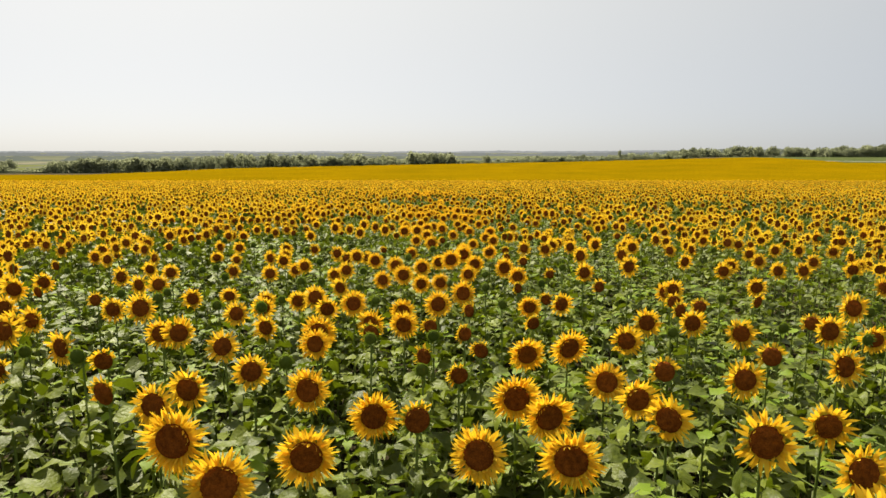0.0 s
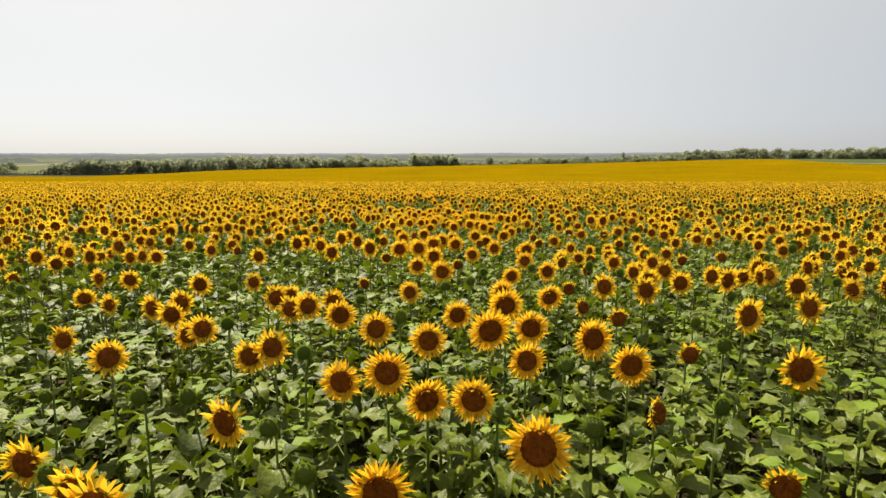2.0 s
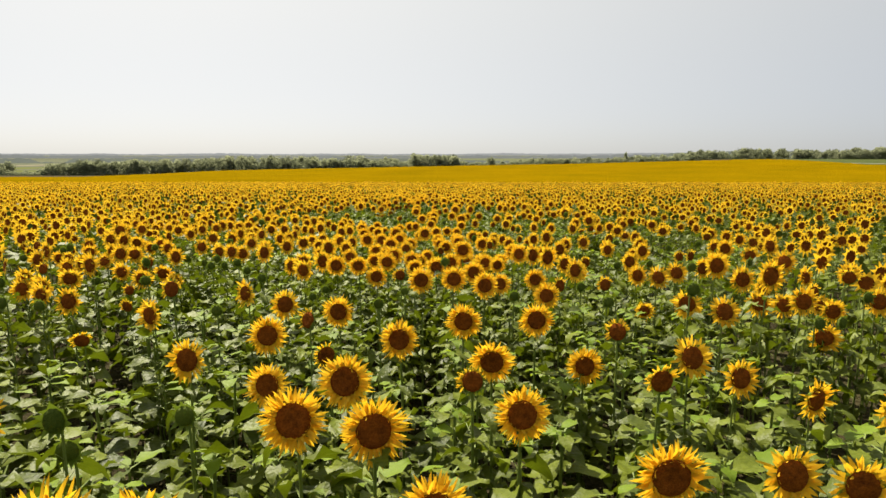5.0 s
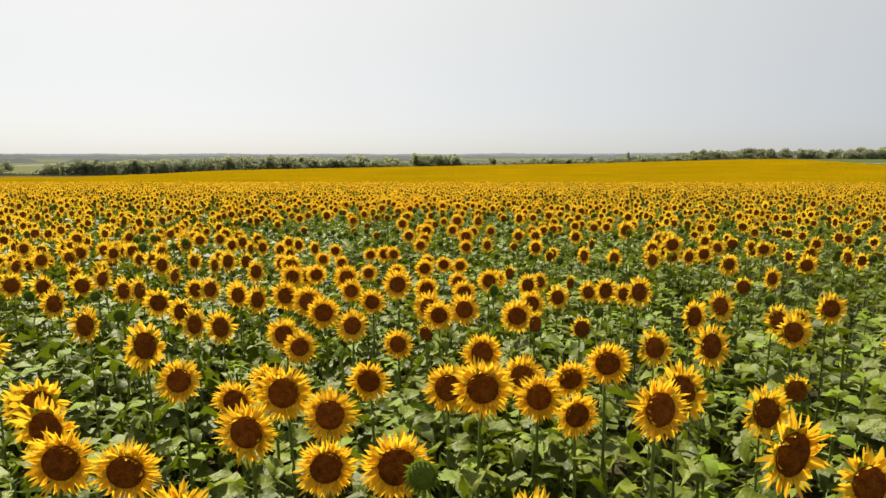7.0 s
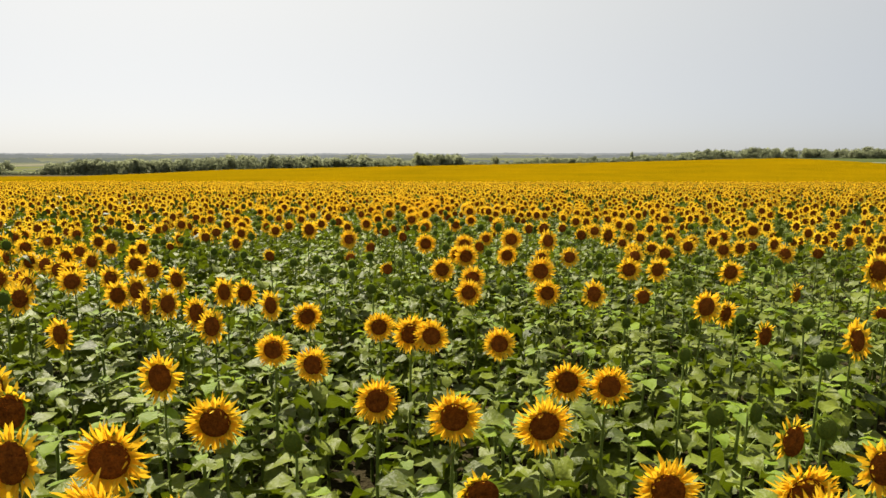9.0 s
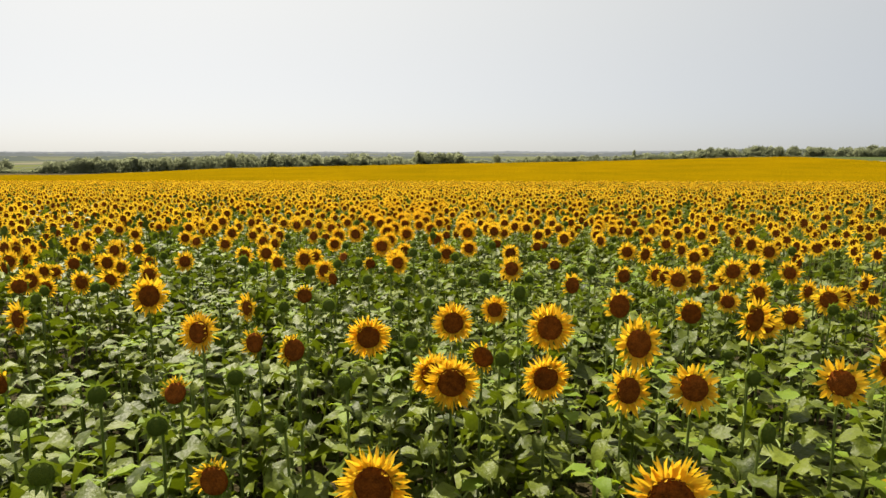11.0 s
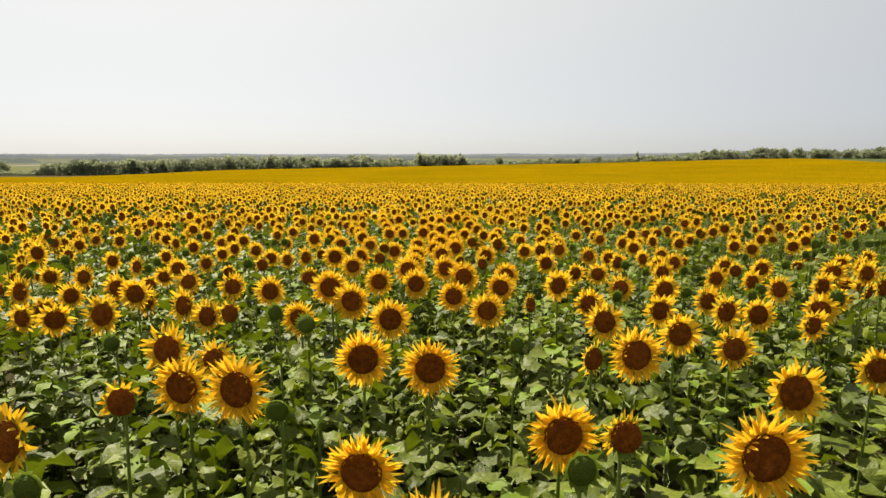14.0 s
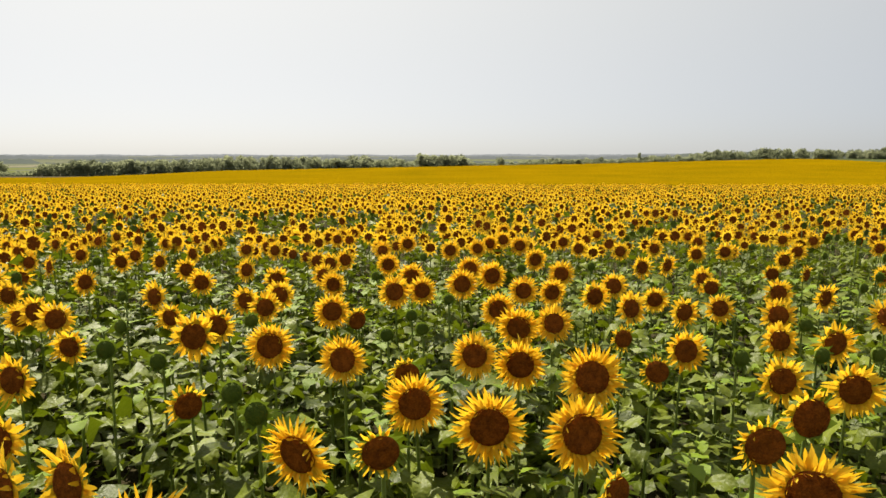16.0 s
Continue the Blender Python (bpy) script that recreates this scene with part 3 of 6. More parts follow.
open_head(-1.33, 23.86, 1.58, 0.23)
bud(1.14, 23.95, 1.53, 0.23)
open_head(-0.40, 23.96, 1.64, 0.23)
open_head(2.16, 23.97, 1.62, 0.23)
open_head(3.59, 24.03, 1.60, 0.23)
open_head(-0.53, 24.05, 1.63, 0.23)
half_open(1.74, 24.20, 1.58, 0.23)
open_head(-3.99, 24.23, 1.52, 0.23)
open_head(-2.88, 24.28, 1.55, 0.23)
open_head(0.04, 24.31, 1.49, 0.23)
open_head(-1.93, 24.43, 1.57, 0.23)
open_head(-0.78, 24.47, 1.56, 0.23)
open_head(-1.31, 24.61, 1.60, 0.23)
open_head(-2.12, 24.65, 1.61, 0.23)
bud(1.07, 24.93, 1.48, 0.23)
open_head(-2.49, 24.96, 1.61, 0.23)
bud(1.59, 24.96, 1.47, 0.23)
open_head(-2.67, 25.00, 1.58, 0.23)
bud(2.35, 25.01, 1.43, 0.23)
open_head(-1.71, 25.06, 1.58, 0.23)
open_head(1.96, 25.23, 1.48, 0.24)
open_head(-2.91, 25.30, 1.65, 0.24)
open_head(-2.19, 25.34, 1.63, 0.24)
open_head(-3.10, 25.34, 1.60, 0.24)
open_head(-2.08, 25.53, 1.58, 0.24)
open_head(0.97, 25.54, 1.58, 0.24)
half_open(1.40, 25.57, 1.55, 0.24)
open_head(-0.12, 25.75, 1.55, 0.24)
open_head(0.64, 26.03, 1.49, 0.25)
half_open(-0.84, 27.38, 1.89, 0.27)
open_head(0.82, 27.63, 1.60, 0.27)
half_open(0.08, 27.79, 1.73, 0.27)
open_head(-0.20, 27.81, 1.62, 0.27)
open_head(0.94, 27.82, 1.80, 0.27)
open_head(-1.59, 28.05, 1.79, 0.28)
open_head(-0.61, 28.24, 1.71, 0.28)
open_head(0.52, 28.26, 1.77, 0.28)
half_open(0.96, 28.27, 1.91, 0.28)
open_head(1.80, 28.29, 1.82, 0.28)
half_open(-1.35, 28.31, 1.65, 0.28)
bud(-0.35, 28.34, 1.65, 0.28)
half_open(1.51, 28.53, 1.80, 0.29)
bud(0.39, 28.82, 1.88, 0.29)
bud(-0.98, 28.83, 1.78, 0.29)
open_head(-2.32, 28.85, 1.84, 0.29)
open_head(-0.08, 28.99, 1.61, 0.31)
bud(1.12, 29.08, 1.66, 0.29)
open_head(0.24, 29.09, 1.69, 0.22)
half_open(-1.25, 29.21, 1.77, 0.29)
bud(-2.56, 29.24, 1.47, 0.29)
bud(-1.96, 29.26, 1.39, 0.29)
bud(2.16, 29.32, 1.27, 0.29)
bud(-1.52, 29.51, 1.61, 0.29)
half_open(0.92, 29.59, 1.79, 0.29)
open_head(-1.85, 29.64, 1.57, 0.29)
bud(-0.30, 29.69, 1.61, 0.29)
bud(-0.55, 29.70, 1.58, 0.29)
bud(1.76, 29.80, 1.60, 0.29)
bud(-0.84, 29.83, 1.79, 0.29)
bud(0.21, 29.94, 1.79, 0.29)
bud(1.50, 29.94, 1.53, 0.29)
bud(0.59, 30.02, 1.60, 0.29)
half_open(-1.21, 30.14, 1.74, 0.29)
open_head(2.89, 30.32, 1.58, 0.29)
bud(-1.49, 30.36, 1.78, 0.29)
half_open(1.60, 30.41, 1.73, 0.29)
bud(-3.68, 30.42, 1.59, 0.29)
open_head(2.18, 30.48, 1.68, 0.29)
bud(1.32, 30.53, 1.77, 0.29)
bud(0.03, 30.67, 1.61, 0.29)
bud(-0.31, 30.68, 1.61, 0.29)
bud(-1.91, 30.77, 1.68, 0.29)
bud(-0.55, 30.84, 1.61, 0.29)
open_head(0.55, 30.84, 1.73, 0.29)
bud(-1.08, 30.85, 1.79, 0.29)
half_open(2.19, 30.86, 1.64, 0.29)
bud(0.75, 30.94, 1.60, 0.29)
open_head(-3.45, 31.05, 1.62, 0.29)
bud(1.26, 31.07, 1.67, 0.29)
bud(-2.41, 31.11, 1.77, 0.29)
bud(-0.78, 31.16, 1.66, 0.29)
open_head(2.23, 31.20, 1.60, 0.29)
half_open(2.90, 31.28, 1.43, 0.29)
bud(-2.39, 31.35, 1.62, 0.29)
bud(-1.39, 31.35, 1.70, 0.29)
bud(-0.26, 31.51, 1.78, 0.29)
open_head(-1.60, 31.56, 1.58, 0.29)
bud(0.01, 31.57, 1.59, 0.29)
bud(-0.55, 31.62, 1.80, 0.29)
half_open(0.60, 31.79, 1.49, 0.29)
open_head(-1.91, 31.85, 1.68, 0.29)
open_head(-3.43, 31.91, 1.64, 0.29)
open_head(-0.77, 32.03, 1.61, 0.29)
open_head(-2.31, 32.07, 1.60, 0.29)
bud(-0.05, 32.09, 1.68, 0.29)
half_open(1.26, 32.22, 1.56, 0.29)
half_open(-1.16, 32.34, 1.55, 0.29)
open_head(2.45, 32.36, 1.68, 0.29)
open_head(-2.56, 32.39, 1.68, 0.29)
half_open(-1.54, 32.47, 1.62, 0.29)
bud(0.98, 32.47, 1.62, 0.29)
bud(-0.44, 32.58, 1.61, 0.29)
open_head(2.32, 32.70, 1.67, 0.29)
open_head(-2.98, 32.72, 1.61, 0.29)
open_head(0.72, 32.78, 1.64, 0.29)
open_head(-0.89, 33.01, 1.53, 0.29)
open_head(-2.06, 33.02, 1.55, 0.29)
bud(0.50, 33.10, 1.71, 0.29)
open_head(3.58, 33.21, 1.60, 0.29)
open_head(0.17, 33.28, 1.64, 0.29)
open_head(-1.13, 33.37, 1.66, 0.29)
half_open(1.19, 33.45, 1.65, 0.29)
open_head(-0.16, 33.56, 1.52, 0.29)
open_head(3.41, 33.62, 1.58, 0.29)
bud(-2.66, 33.64, 1.63, 0.29)
bud(-1.74, 33.76, 1.62, 0.29)
bud(-1.37, 33.79, 1.62, 0.29)
open_head(-3.05, 33.83, 1.68, 0.29)
bud(1.92, 33.84, 1.40, 0.29)
open_head(-1.93, 33.85, 1.63, 0.29)
open_head(1.68, 33.90, 1.72, 0.29)
open_head(-2.89, 33.93, 1.63, 0.29)
bud(-0.70, 34.03, 1.61, 0.29)
half_open(0.63, 34.04, 1.62, 0.29)
bud(-0.39, 34.11, 1.75, 0.29)
open_head(0.17, 34.12, 1.79, 0.29)
bud(-2.20, 34.19, 1.63, 0.29)
open_head(-0.85, 34.21, 1.47, 0.29)
open_head(-1.10, 34.25, 1.66, 0.29)
open_head(-2.37, 34.36, 1.71, 0.29)
half_open(-0.17, 34.41, 1.72, 0.29)
half_open(1.45, 34.47, 1.55, 0.29)
open_head(-0.35, 34.63, 1.62, 0.29)
open_head(-3.88, 34.72, 1.72, 0.29)
open_head(0.65, 34.78, 1.75, 0.29)
bud(-1.56, 34.84, 1.63, 0.29)
bud(-3.89, 34.89, 1.70, 0.29)
half_open(-2.31, 34.93, 1.63, 0.29)
open_head(-1.78, 34.96, 1.68, 0.29)
bud(-2.98, 34.98, 1.63, 0.29)
open_head(-3.15, 35.06, 1.65, 0.29)
open_head(-2.11, 35.12, 1.63, 0.29)
open_head(0.11, 35.20, 1.78, 0.29)
open_head(-2.28, 35.35, 1.75, 0.29)
open_head(-0.91, 35.40, 1.64, 0.29)
open_head(-1.27, 35.42, 1.68, 0.29)
open_head(2.59, 35.47, 1.62, 0.29)
open_head(1.52, 35.49, 1.61, 0.29)
open_head(-3.82, 35.60, 1.59, 0.29)
half_open(0.01, 35.64, 1.62, 0.29)
bud(-1.64, 35.70, 1.80, 0.29)
open_head(2.15, 35.71, 1.60, 0.29)
bud(-0.42, 35.74, 1.67, 0.29)
open_head(0.91, 35.85, 1.62, 0.29)
bud(-0.95, 35.87, 1.63, 0.29)
bud(-2.90, 35.88, 1.63, 0.29)
open_head(0.58, 35.89, 1.70, 0.29)
open_head(-2.28, 35.91, 1.52, 0.29)
bud(-1.91, 36.03, 1.79, 0.29)
open_head(-3.15, 36.21, 1.73, 0.29)
open_head(0.22, 36.23, 1.69, 0.29)
open_head(-1.23, 36.43, 1.65, 0.29)
half_open(-2.39, 36.48, 1.68, 0.29)
open_head(-1.90, 36.52, 1.63, 0.29)
open_head(-2.57, 36.54, 1.64, 0.29)
open_head(-3.73, 36.57, 1.60, 0.29)
open_head(1.18, 36.58, 1.68, 0.29)
open_head(1.44, 36.61, 1.65, 0.29)
open_head(1.87, 36.66, 1.56, 0.29)
open_head(-2.80, 36.67, 1.69, 0.29)
open_head(-1.55, 36.71, 1.72, 0.29)
open_head(-4.09, 36.74, 1.57, 0.29)
open_head(0.79, 36.78, 1.64, 0.29)
open_head(-1.74, 36.85, 1.80, 0.29)
open_head(-0.52, 36.89, 1.61, 0.29)
open_head(-3.38, 37.05, 1.70, 0.29)
half_open(-0.15, 37.15, 1.60, 0.29)
open_head(-2.31, 37.18, 1.70, 0.29)
open_head(0.34, 37.21, 1.60, 0.29)
open_head(-0.78, 37.24, 1.65, 0.29)
bud(-1.22, 37.27, 1.71, 0.29)
open_head(1.36, 37.28, 1.61, 0.29)
open_head(0.13, 37.44, 1.71, 0.29)
open_head(-3.77, 37.45, 1.67, 0.29)
open_head(1.06, 37.48, 1.67, 0.29)
open_head(-0.36, 37.59, 1.66, 0.29)
open_head(2.13, 37.61, 1.65, 0.29)
bud(-2.60, 37.63, 1.64, 0.29)
open_head(2.55, 37.66, 1.67, 0.29)
open_head(-2.83, 37.71, 1.64, 0.29)
half_open(-2.13, 37.79, 1.71, 0.29)
bud(-1.90, 37.82, 1.64, 0.29)
open_head(0.79, 37.83, 1.62, 0.29)
open_head(-1.49, 37.87, 1.66, 0.29)
open_head(-3.36, 37.96, 1.64, 0.29)
open_head(0.24, 38.03, 1.63, 0.29)
open_head(-0.68, 38.06, 1.68, 0.29)
open_head(-1.15, 38.08, 1.60, 0.29)
bud(-1.98, 38.16, 1.64, 0.29)
open_head(-0.86, 38.18, 1.74, 0.29)
open_head(-1.24, 38.25, 1.72, 0.29)
bud(-2.24, 38.38, 1.70, 0.29)
bud(-3.28, 38.44, 1.54, 0.29)
bud(-2.69, 38.51, 1.54, 0.29)
open_head(-0.22, 38.54, 1.61, 0.29)
half_open(-0.71, 38.71, 1.73, 0.29)
open_head(3.52, 38.75, 1.47, 0.29)
half_open(-2.89, 38.76, 1.69, 0.29)
open_head(0.82, 38.84, 1.58, 0.29)
half_open(-1.60, 38.86, 1.75, 0.29)
bud(-3.12, 38.95, 1.67, 0.29)
open_head(-1.92, 38.96, 1.64, 0.29)
bud(-0.92, 39.01, 1.64, 0.29)
open_head(-4.12, 39.03, 1.50, 0.28)
open_head(0.29, 39.11, 1.66, 0.28)
open_head(0.63, 39.11, 1.54, 0.28)
half_open(-0.44, 39.17, 1.64, 0.28)
half_open(-3.42, 39.18, 1.53, 0.28)
open_head(1.63, 39.21, 1.62, 0.28)
open_head(-1.24, 39.24, 1.64, 0.28)
open_head(-2.18, 39.25, 1.71, 0.28)
bud(-4.45, 39.29, 1.56, 0.28)
open_head(1.86, 39.39, 1.63, 0.28)
half_open(-0.55, 39.50, 1.86, 0.28)
open_head(1.23, 39.52, 1.61, 0.28)
open_head(-0.38, 39.53, 1.69, 0.28)
bud(1.58, 39.53, 1.49, 0.28)
open_head(-3.87, 39.61, 1.57, 0.28)
open_head(-2.61, 39.63, 1.65, 0.28)
half_open(-1.64, 39.64, 1.76, 0.28)
open_head(-2.86, 39.67, 1.61, 0.28)
half_open(-0.90, 39.69, 1.60, 0.28)
half_open(-0.20, 39.83, 1.80, 0.28)
open_head(-1.96, 39.86, 1.64, 0.28)
open_head(0.96, 39.91, 1.64, 0.28)
open_head(-0.93, 40.04, 1.64, 0.28)
open_head(-3.21, 40.05, 1.58, 0.28)
open_head(0.62, 40.08, 1.70, 0.28)
open_head(1.71, 40.09, 1.58, 0.28)
bud(-2.20, 40.12, 1.68, 0.28)
open_head(-4.64, 40.16, 1.58, 0.28)
open_head(-1.27, 40.19, 1.60, 0.28)
open_head(1.31, 40.23, 1.57, 0.28)
open_head(-1.58, 40.33, 1.64, 0.28)
bud(-2.41, 40.42, 1.65, 0.28)
half_open(-2.62, 40.44, 1.58, 0.28)
open_head(2.11, 40.52, 1.57, 0.28)
open_head(0.44, 40.56, 1.63, 0.28)
open_head(-0.75, 40.65, 1.65, 0.28)
half_open(-1.64, 40.68, 1.65, 0.28)
open_head(-3.61, 40.70, 1.60, 0.28)
half_open(-0.41, 40.74, 1.65, 0.28)
open_head(0.25, 40.81, 1.58, 0.28)
open_head(-1.99, 40.87, 1.66, 0.28)
open_head(-4.19, 40.90, 1.52, 0.28)
bud(-3.25, 40.90, 1.70, 0.28)
open_head(-1.30, 40.99, 1.65, 0.28)
open_head(-1.05, 41.02, 1.59, 0.28)
open_head(-2.85, 41.06, 1.73, 0.28)
open_head(-2.48, 41.22, 1.63, 0.28)
open_head(-0.06, 41.26, 1.60, 0.28)
open_head(0.82, 41.29, 1.64, 0.28)
half_open(-0.34, 41.55, 1.59, 0.28)
open_head(-3.90, 41.57, 1.51, 0.28)
open_head(0.72, 41.67, 1.55, 0.28)
open_head(-2.98, 41.68, 1.63, 0.28)
bud(-1.62, 41.73, 1.60, 0.28)
open_head(-0.98, 41.74, 1.61, 0.28)
open_head(-0.74, 41.78, 1.63, 0.28)
open_head(-4.22, 41.92, 1.61, 0.28)
half_open(-2.09, 41.96, 1.60, 0.28)
open_head(1.63, 41.97, 1.64, 0.28)
open_head(-2.27, 41.98, 1.66, 0.28)
open_head(-4.49, 42.09, 1.62, 0.28)
open_head(0.93, 42.09, 1.62, 0.28)
open_head(-1.09, 42.11, 1.65, 0.28)
open_head(-4.72, 42.23, 1.54, 0.28)
open_head(-0.08, 42.26, 1.63, 0.28)
open_head(-3.63, 42.39, 1.51, 0.28)
open_head(0.36, 42.39, 1.57, 0.28)
open_head(-2.90, 42.41, 1.59, 0.28)
open_head(-3.87, 42.62, 1.63, 0.28)
open_head(0.77, 42.67, 1.54, 0.28)
open_head(-5.14, 42.69, 1.62, 0.28)
open_head(-3.14, 42.70, 1.58, 0.28)
open_head(-0.23, 42.74, 1.62, 0.28)
open_head(-1.91, 42.81, 1.64, 0.28)
open_head(1.73, 42.85, 1.59, 0.28)
open_head(-0.57, 42.86, 1.63, 0.28)
open_head(-1.68, 42.87, 1.64, 0.28)
open_head(1.47, 43.08, 1.59, 0.28)
open_head(0.40, 43.15, 1.51, 0.28)

# and those that stand farther to the sides of the lane
bud(1.99, 4.90, 1.60, 0.28)
bud(3.03, 5.03, 1.60, 0.28)
half_open(3.34, 5.12, 1.62, 0.28)
open_head(-3.29, 5.66, 1.62, 0.28)
open_head(-4.43, 5.74, 1.62, 0.28)
half_open(2.62, 5.79, 1.62, 0.28)
half_open(3.31, 6.01, 1.62, 0.28)
half_open(-3.72, 6.11, 1.62, 0.28)
bud(3.08, 6.30, 1.60, 0.28)
half_open(-4.62, 6.53, 1.62, 0.28)
bud(-3.70, 6.57, 1.60, 0.28)
open_head(2.68, 6.66, 1.62, 0.28)
open_head(5.22, 6.78, 1.62, 0.28)
open_head(-5.33, 7.04, 1.62, 0.28)
open_head(-4.97, 7.13, 1.62, 0.28)
bud(-4.63, 7.52, 1.60, 0.28)
bud(5.40, 7.52, 1.60, 0.28)
bud(-5.51, 7.56, 1.60, 0.28)
bud(-4.91, 7.79, 1.60, 0.28)
open_head(3.90, 7.99, 1.62, 0.28)
open_head(4.68, 8.02, 1.62, 0.28)
open_head(5.02, 8.02, 1.62, 0.28)
open_head(5.77, 8.10, 1.62, 0.28)
bud(-5.30, 8.14, 1.60, 0.28)
bud(-3.44, 8.23, 1.60, 0.28)
open_head(6.05, 8.37, 1.62, 0.28)
half_open(-5.68, 8.46, 1.62, 0.28)
open_head(5.67, 8.84, 1.62, 0.28)
open_head(3.72, 8.88, 1.62, 0.28)
open_head(4.89, 8.94, 1.62, 0.28)
bud(-3.87, 8.97, 1.60, 0.28)
bud(-4.90, 9.07, 1.60, 0.28)
open_head(-5.32, 9.15, 1.62, 0.28)
open_head(-4.61, 9.26, 1.62, 0.28)
open_head(6.57, 9.32, 1.62, 0.28)
open_head(-5.63, 9.37, 1.62, 0.28)
open_head(5.14, 9.72, 1.62, 0.28)
bud(2.63, 9.96, 1.60, 0.28)
open_head(6.77, 10.04, 1.62, 0.28)
open_head(-7.56, 10.09, 1.62, 0.28)
open_head(-6.02, 10.22, 1.62, 0.28)
open_head(-6.73, 10.22, 1.62, 0.28)
open_head(6.27, 10.22, 1.62, 0.28)
open_head(5.86, 10.22, 1.62, 0.28)
open_head(3.99, 10.22, 1.62, 0.28)
bud(-6.33, 10.24, 1.60, 0.28)
bud(-4.63, 10.30, 1.60, 0.28)
open_head(-5.32, 10.36, 1.62, 0.28)
open_head(7.80, 10.36, 1.62, 0.28)
open_head(4.43, 10.36, 1.62, 0.28)
bud(-2.43, 10.45, 1.60, 0.28)
bud(4.90, 10.46, 1.60, 0.28)
bud(-4.85, 10.51, 1.60, 0.28)
open_head(-5.96, 10.58, 1.62, 0.28)
open_head(-8.14, 10.70, 1.62, 0.28)
bud(-3.22, 10.86, 1.60, 0.28)
open_head(3.43, 10.97, 1.62, 0.28)
open_head(-7.12, 11.03, 1.62, 0.28)
open_head(-7.54, 11.03, 1.62, 0.28)
open_head(5.65, 11.09, 1.62, 0.28)
bud(5.34, 11.10, 1.60, 0.28)
bud(-3.67, 11.22, 1.60, 0.28)
open_head(-6.24, 11.41, 1.62, 0.28)
open_head(5.64, 11.41, 1.62, 0.28)
open_head(-8.20, 11.58, 1.62, 0.28)
open_head(7.96, 11.58, 1.62, 0.28)
open_head(4.44, 11.58, 1.62, 0.28)
bud(-5.57, 11.58, 1.60, 0.28)
open_head(5.27, 11.75, 1.62, 0.28)
bud(-4.74, 11.75, 1.60, 0.28)
bud(6.40, 11.75, 1.60, 0.28)
bud(-4.17, 11.84, 1.60, 0.28)
bud(7.80, 11.93, 1.60, 0.28)
open_head(-5.31, 11.93, 1.62, 0.28)
bud(-3.67, 12.08, 1.60, 0.28)
open_head(-7.95, 12.11, 1.62, 0.28)
open_head(2.61, 12.13, 1.62, 0.28)
bud(-2.36, 12.27, 1.60, 0.28)
bud(5.72, 12.29, 1.60, 0.28)
open_head(7.91, 12.30, 1.62, 0.28)
half_open(3.09, 12.32, 1.62, 0.28)
bud(-6.39, 12.56, 1.60, 0.28)
half_open(4.34, 12.58, 1.62, 0.28)
open_head(-4.33, 12.62, 1.62, 0.28)
half_open(3.79, 12.65, 1.62, 0.28)
open_head(-8.93, 12.69, 1.62, 0.28)
open_head(-7.71, 12.69, 1.62, 0.28)
open_head(-2.89, 12.71, 1.62, 0.28)
open_head(-4.60, 12.76, 1.62, 0.28)
bud(-8.10, 12.80, 1.60, 0.28)
open_head(5.59, 12.81, 1.62, 0.28)
bud(-3.79, 12.83, 1.60, 0.28)
bud(4.33, 12.98, 1.60, 0.28)
bud(-3.09, 13.33, 1.60, 0.28)
half_open(-3.43, 13.37, 1.62, 0.28)
open_head(5.11, 13.42, 1.62, 0.28)
open_head(-3.87, 13.45, 1.62, 0.28)
open_head(-5.38, 13.53, 1.62, 0.28)
bud(-1.28, 13.55, 1.60, 0.28)
bud(-0.96, 13.91, 1.60, 0.28)
bud(-5.45, 14.05, 1.60, 0.28)
bud(3.21, 14.07, 1.60, 0.28)
open_head(-4.51, 14.12, 1.62, 0.28)
open_head(5.09, 14.12, 1.62, 0.28)
open_head(-3.81, 14.16, 1.62, 0.28)
open_head(5.79, 14.19, 1.62, 0.28)
bud(-5.84, 14.25, 1.60, 0.28)
half_open(0.41, 14.33, 1.62, 0.28)
half_open(1.44, 14.34, 1.62, 0.28)
bud(2.96, 14.42, 1.60, 0.28)
open_head(3.84, 14.50, 1.62, 0.28)
open_head(-5.39, 14.55, 1.62, 0.28)
bud(5.00, 14.66, 1.60, 0.28)
open_head(0.54, 14.66, 1.62, 0.28)
open_head(-1.29, 14.69, 1.62, 0.28)
open_head(-5.13, 14.72, 1.62, 0.28)
open_head(4.53, 14.74, 1.62, 0.28)
open_head(1.76, 14.76, 1.62, 0.28)
bud(-3.59, 14.77, 1.60, 0.28)
half_open(-0.47, 14.79, 1.62, 0.28)
open_head(-5.69, 14.79, 1.62, 0.28)
open_head(5.84, 14.83, 1.62, 0.28)
open_head(4.49, 15.12, 1.62, 0.28)
open_head(-0.05, 15.14, 1.62, 0.28)
open_head(-0.97, 15.24, 1.62, 0.28)
open_head(-4.11, 15.25, 1.62, 0.28)
open_head(5.72, 15.26, 1.62, 0.28)
bud(5.05, 15.34, 1.60, 0.28)
half_open(1.50, 15.36, 1.62, 0.28)
open_head(-6.26, 15.37, 1.62, 0.28)
open_head(-3.37, 15.48, 1.62, 0.28)
open_head(5.51, 15.63, 1.62, 0.28)
open_head(0.40, 15.65, 1.62, 0.28)
half_open(-0.79, 15.68, 1.62, 0.28)
open_head(0.96, 15.69, 1.62, 0.28)
bud(3.12, 15.69, 1.60, 0.28)
open_head(-2.07, 15.82, 1.62, 0.28)
open_head(4.14, 15.83, 1.62, 0.28)
open_head(-0.61, 15.96, 1.62, 0.28)
open_head(-6.96, 15.97, 1.62, 0.28)
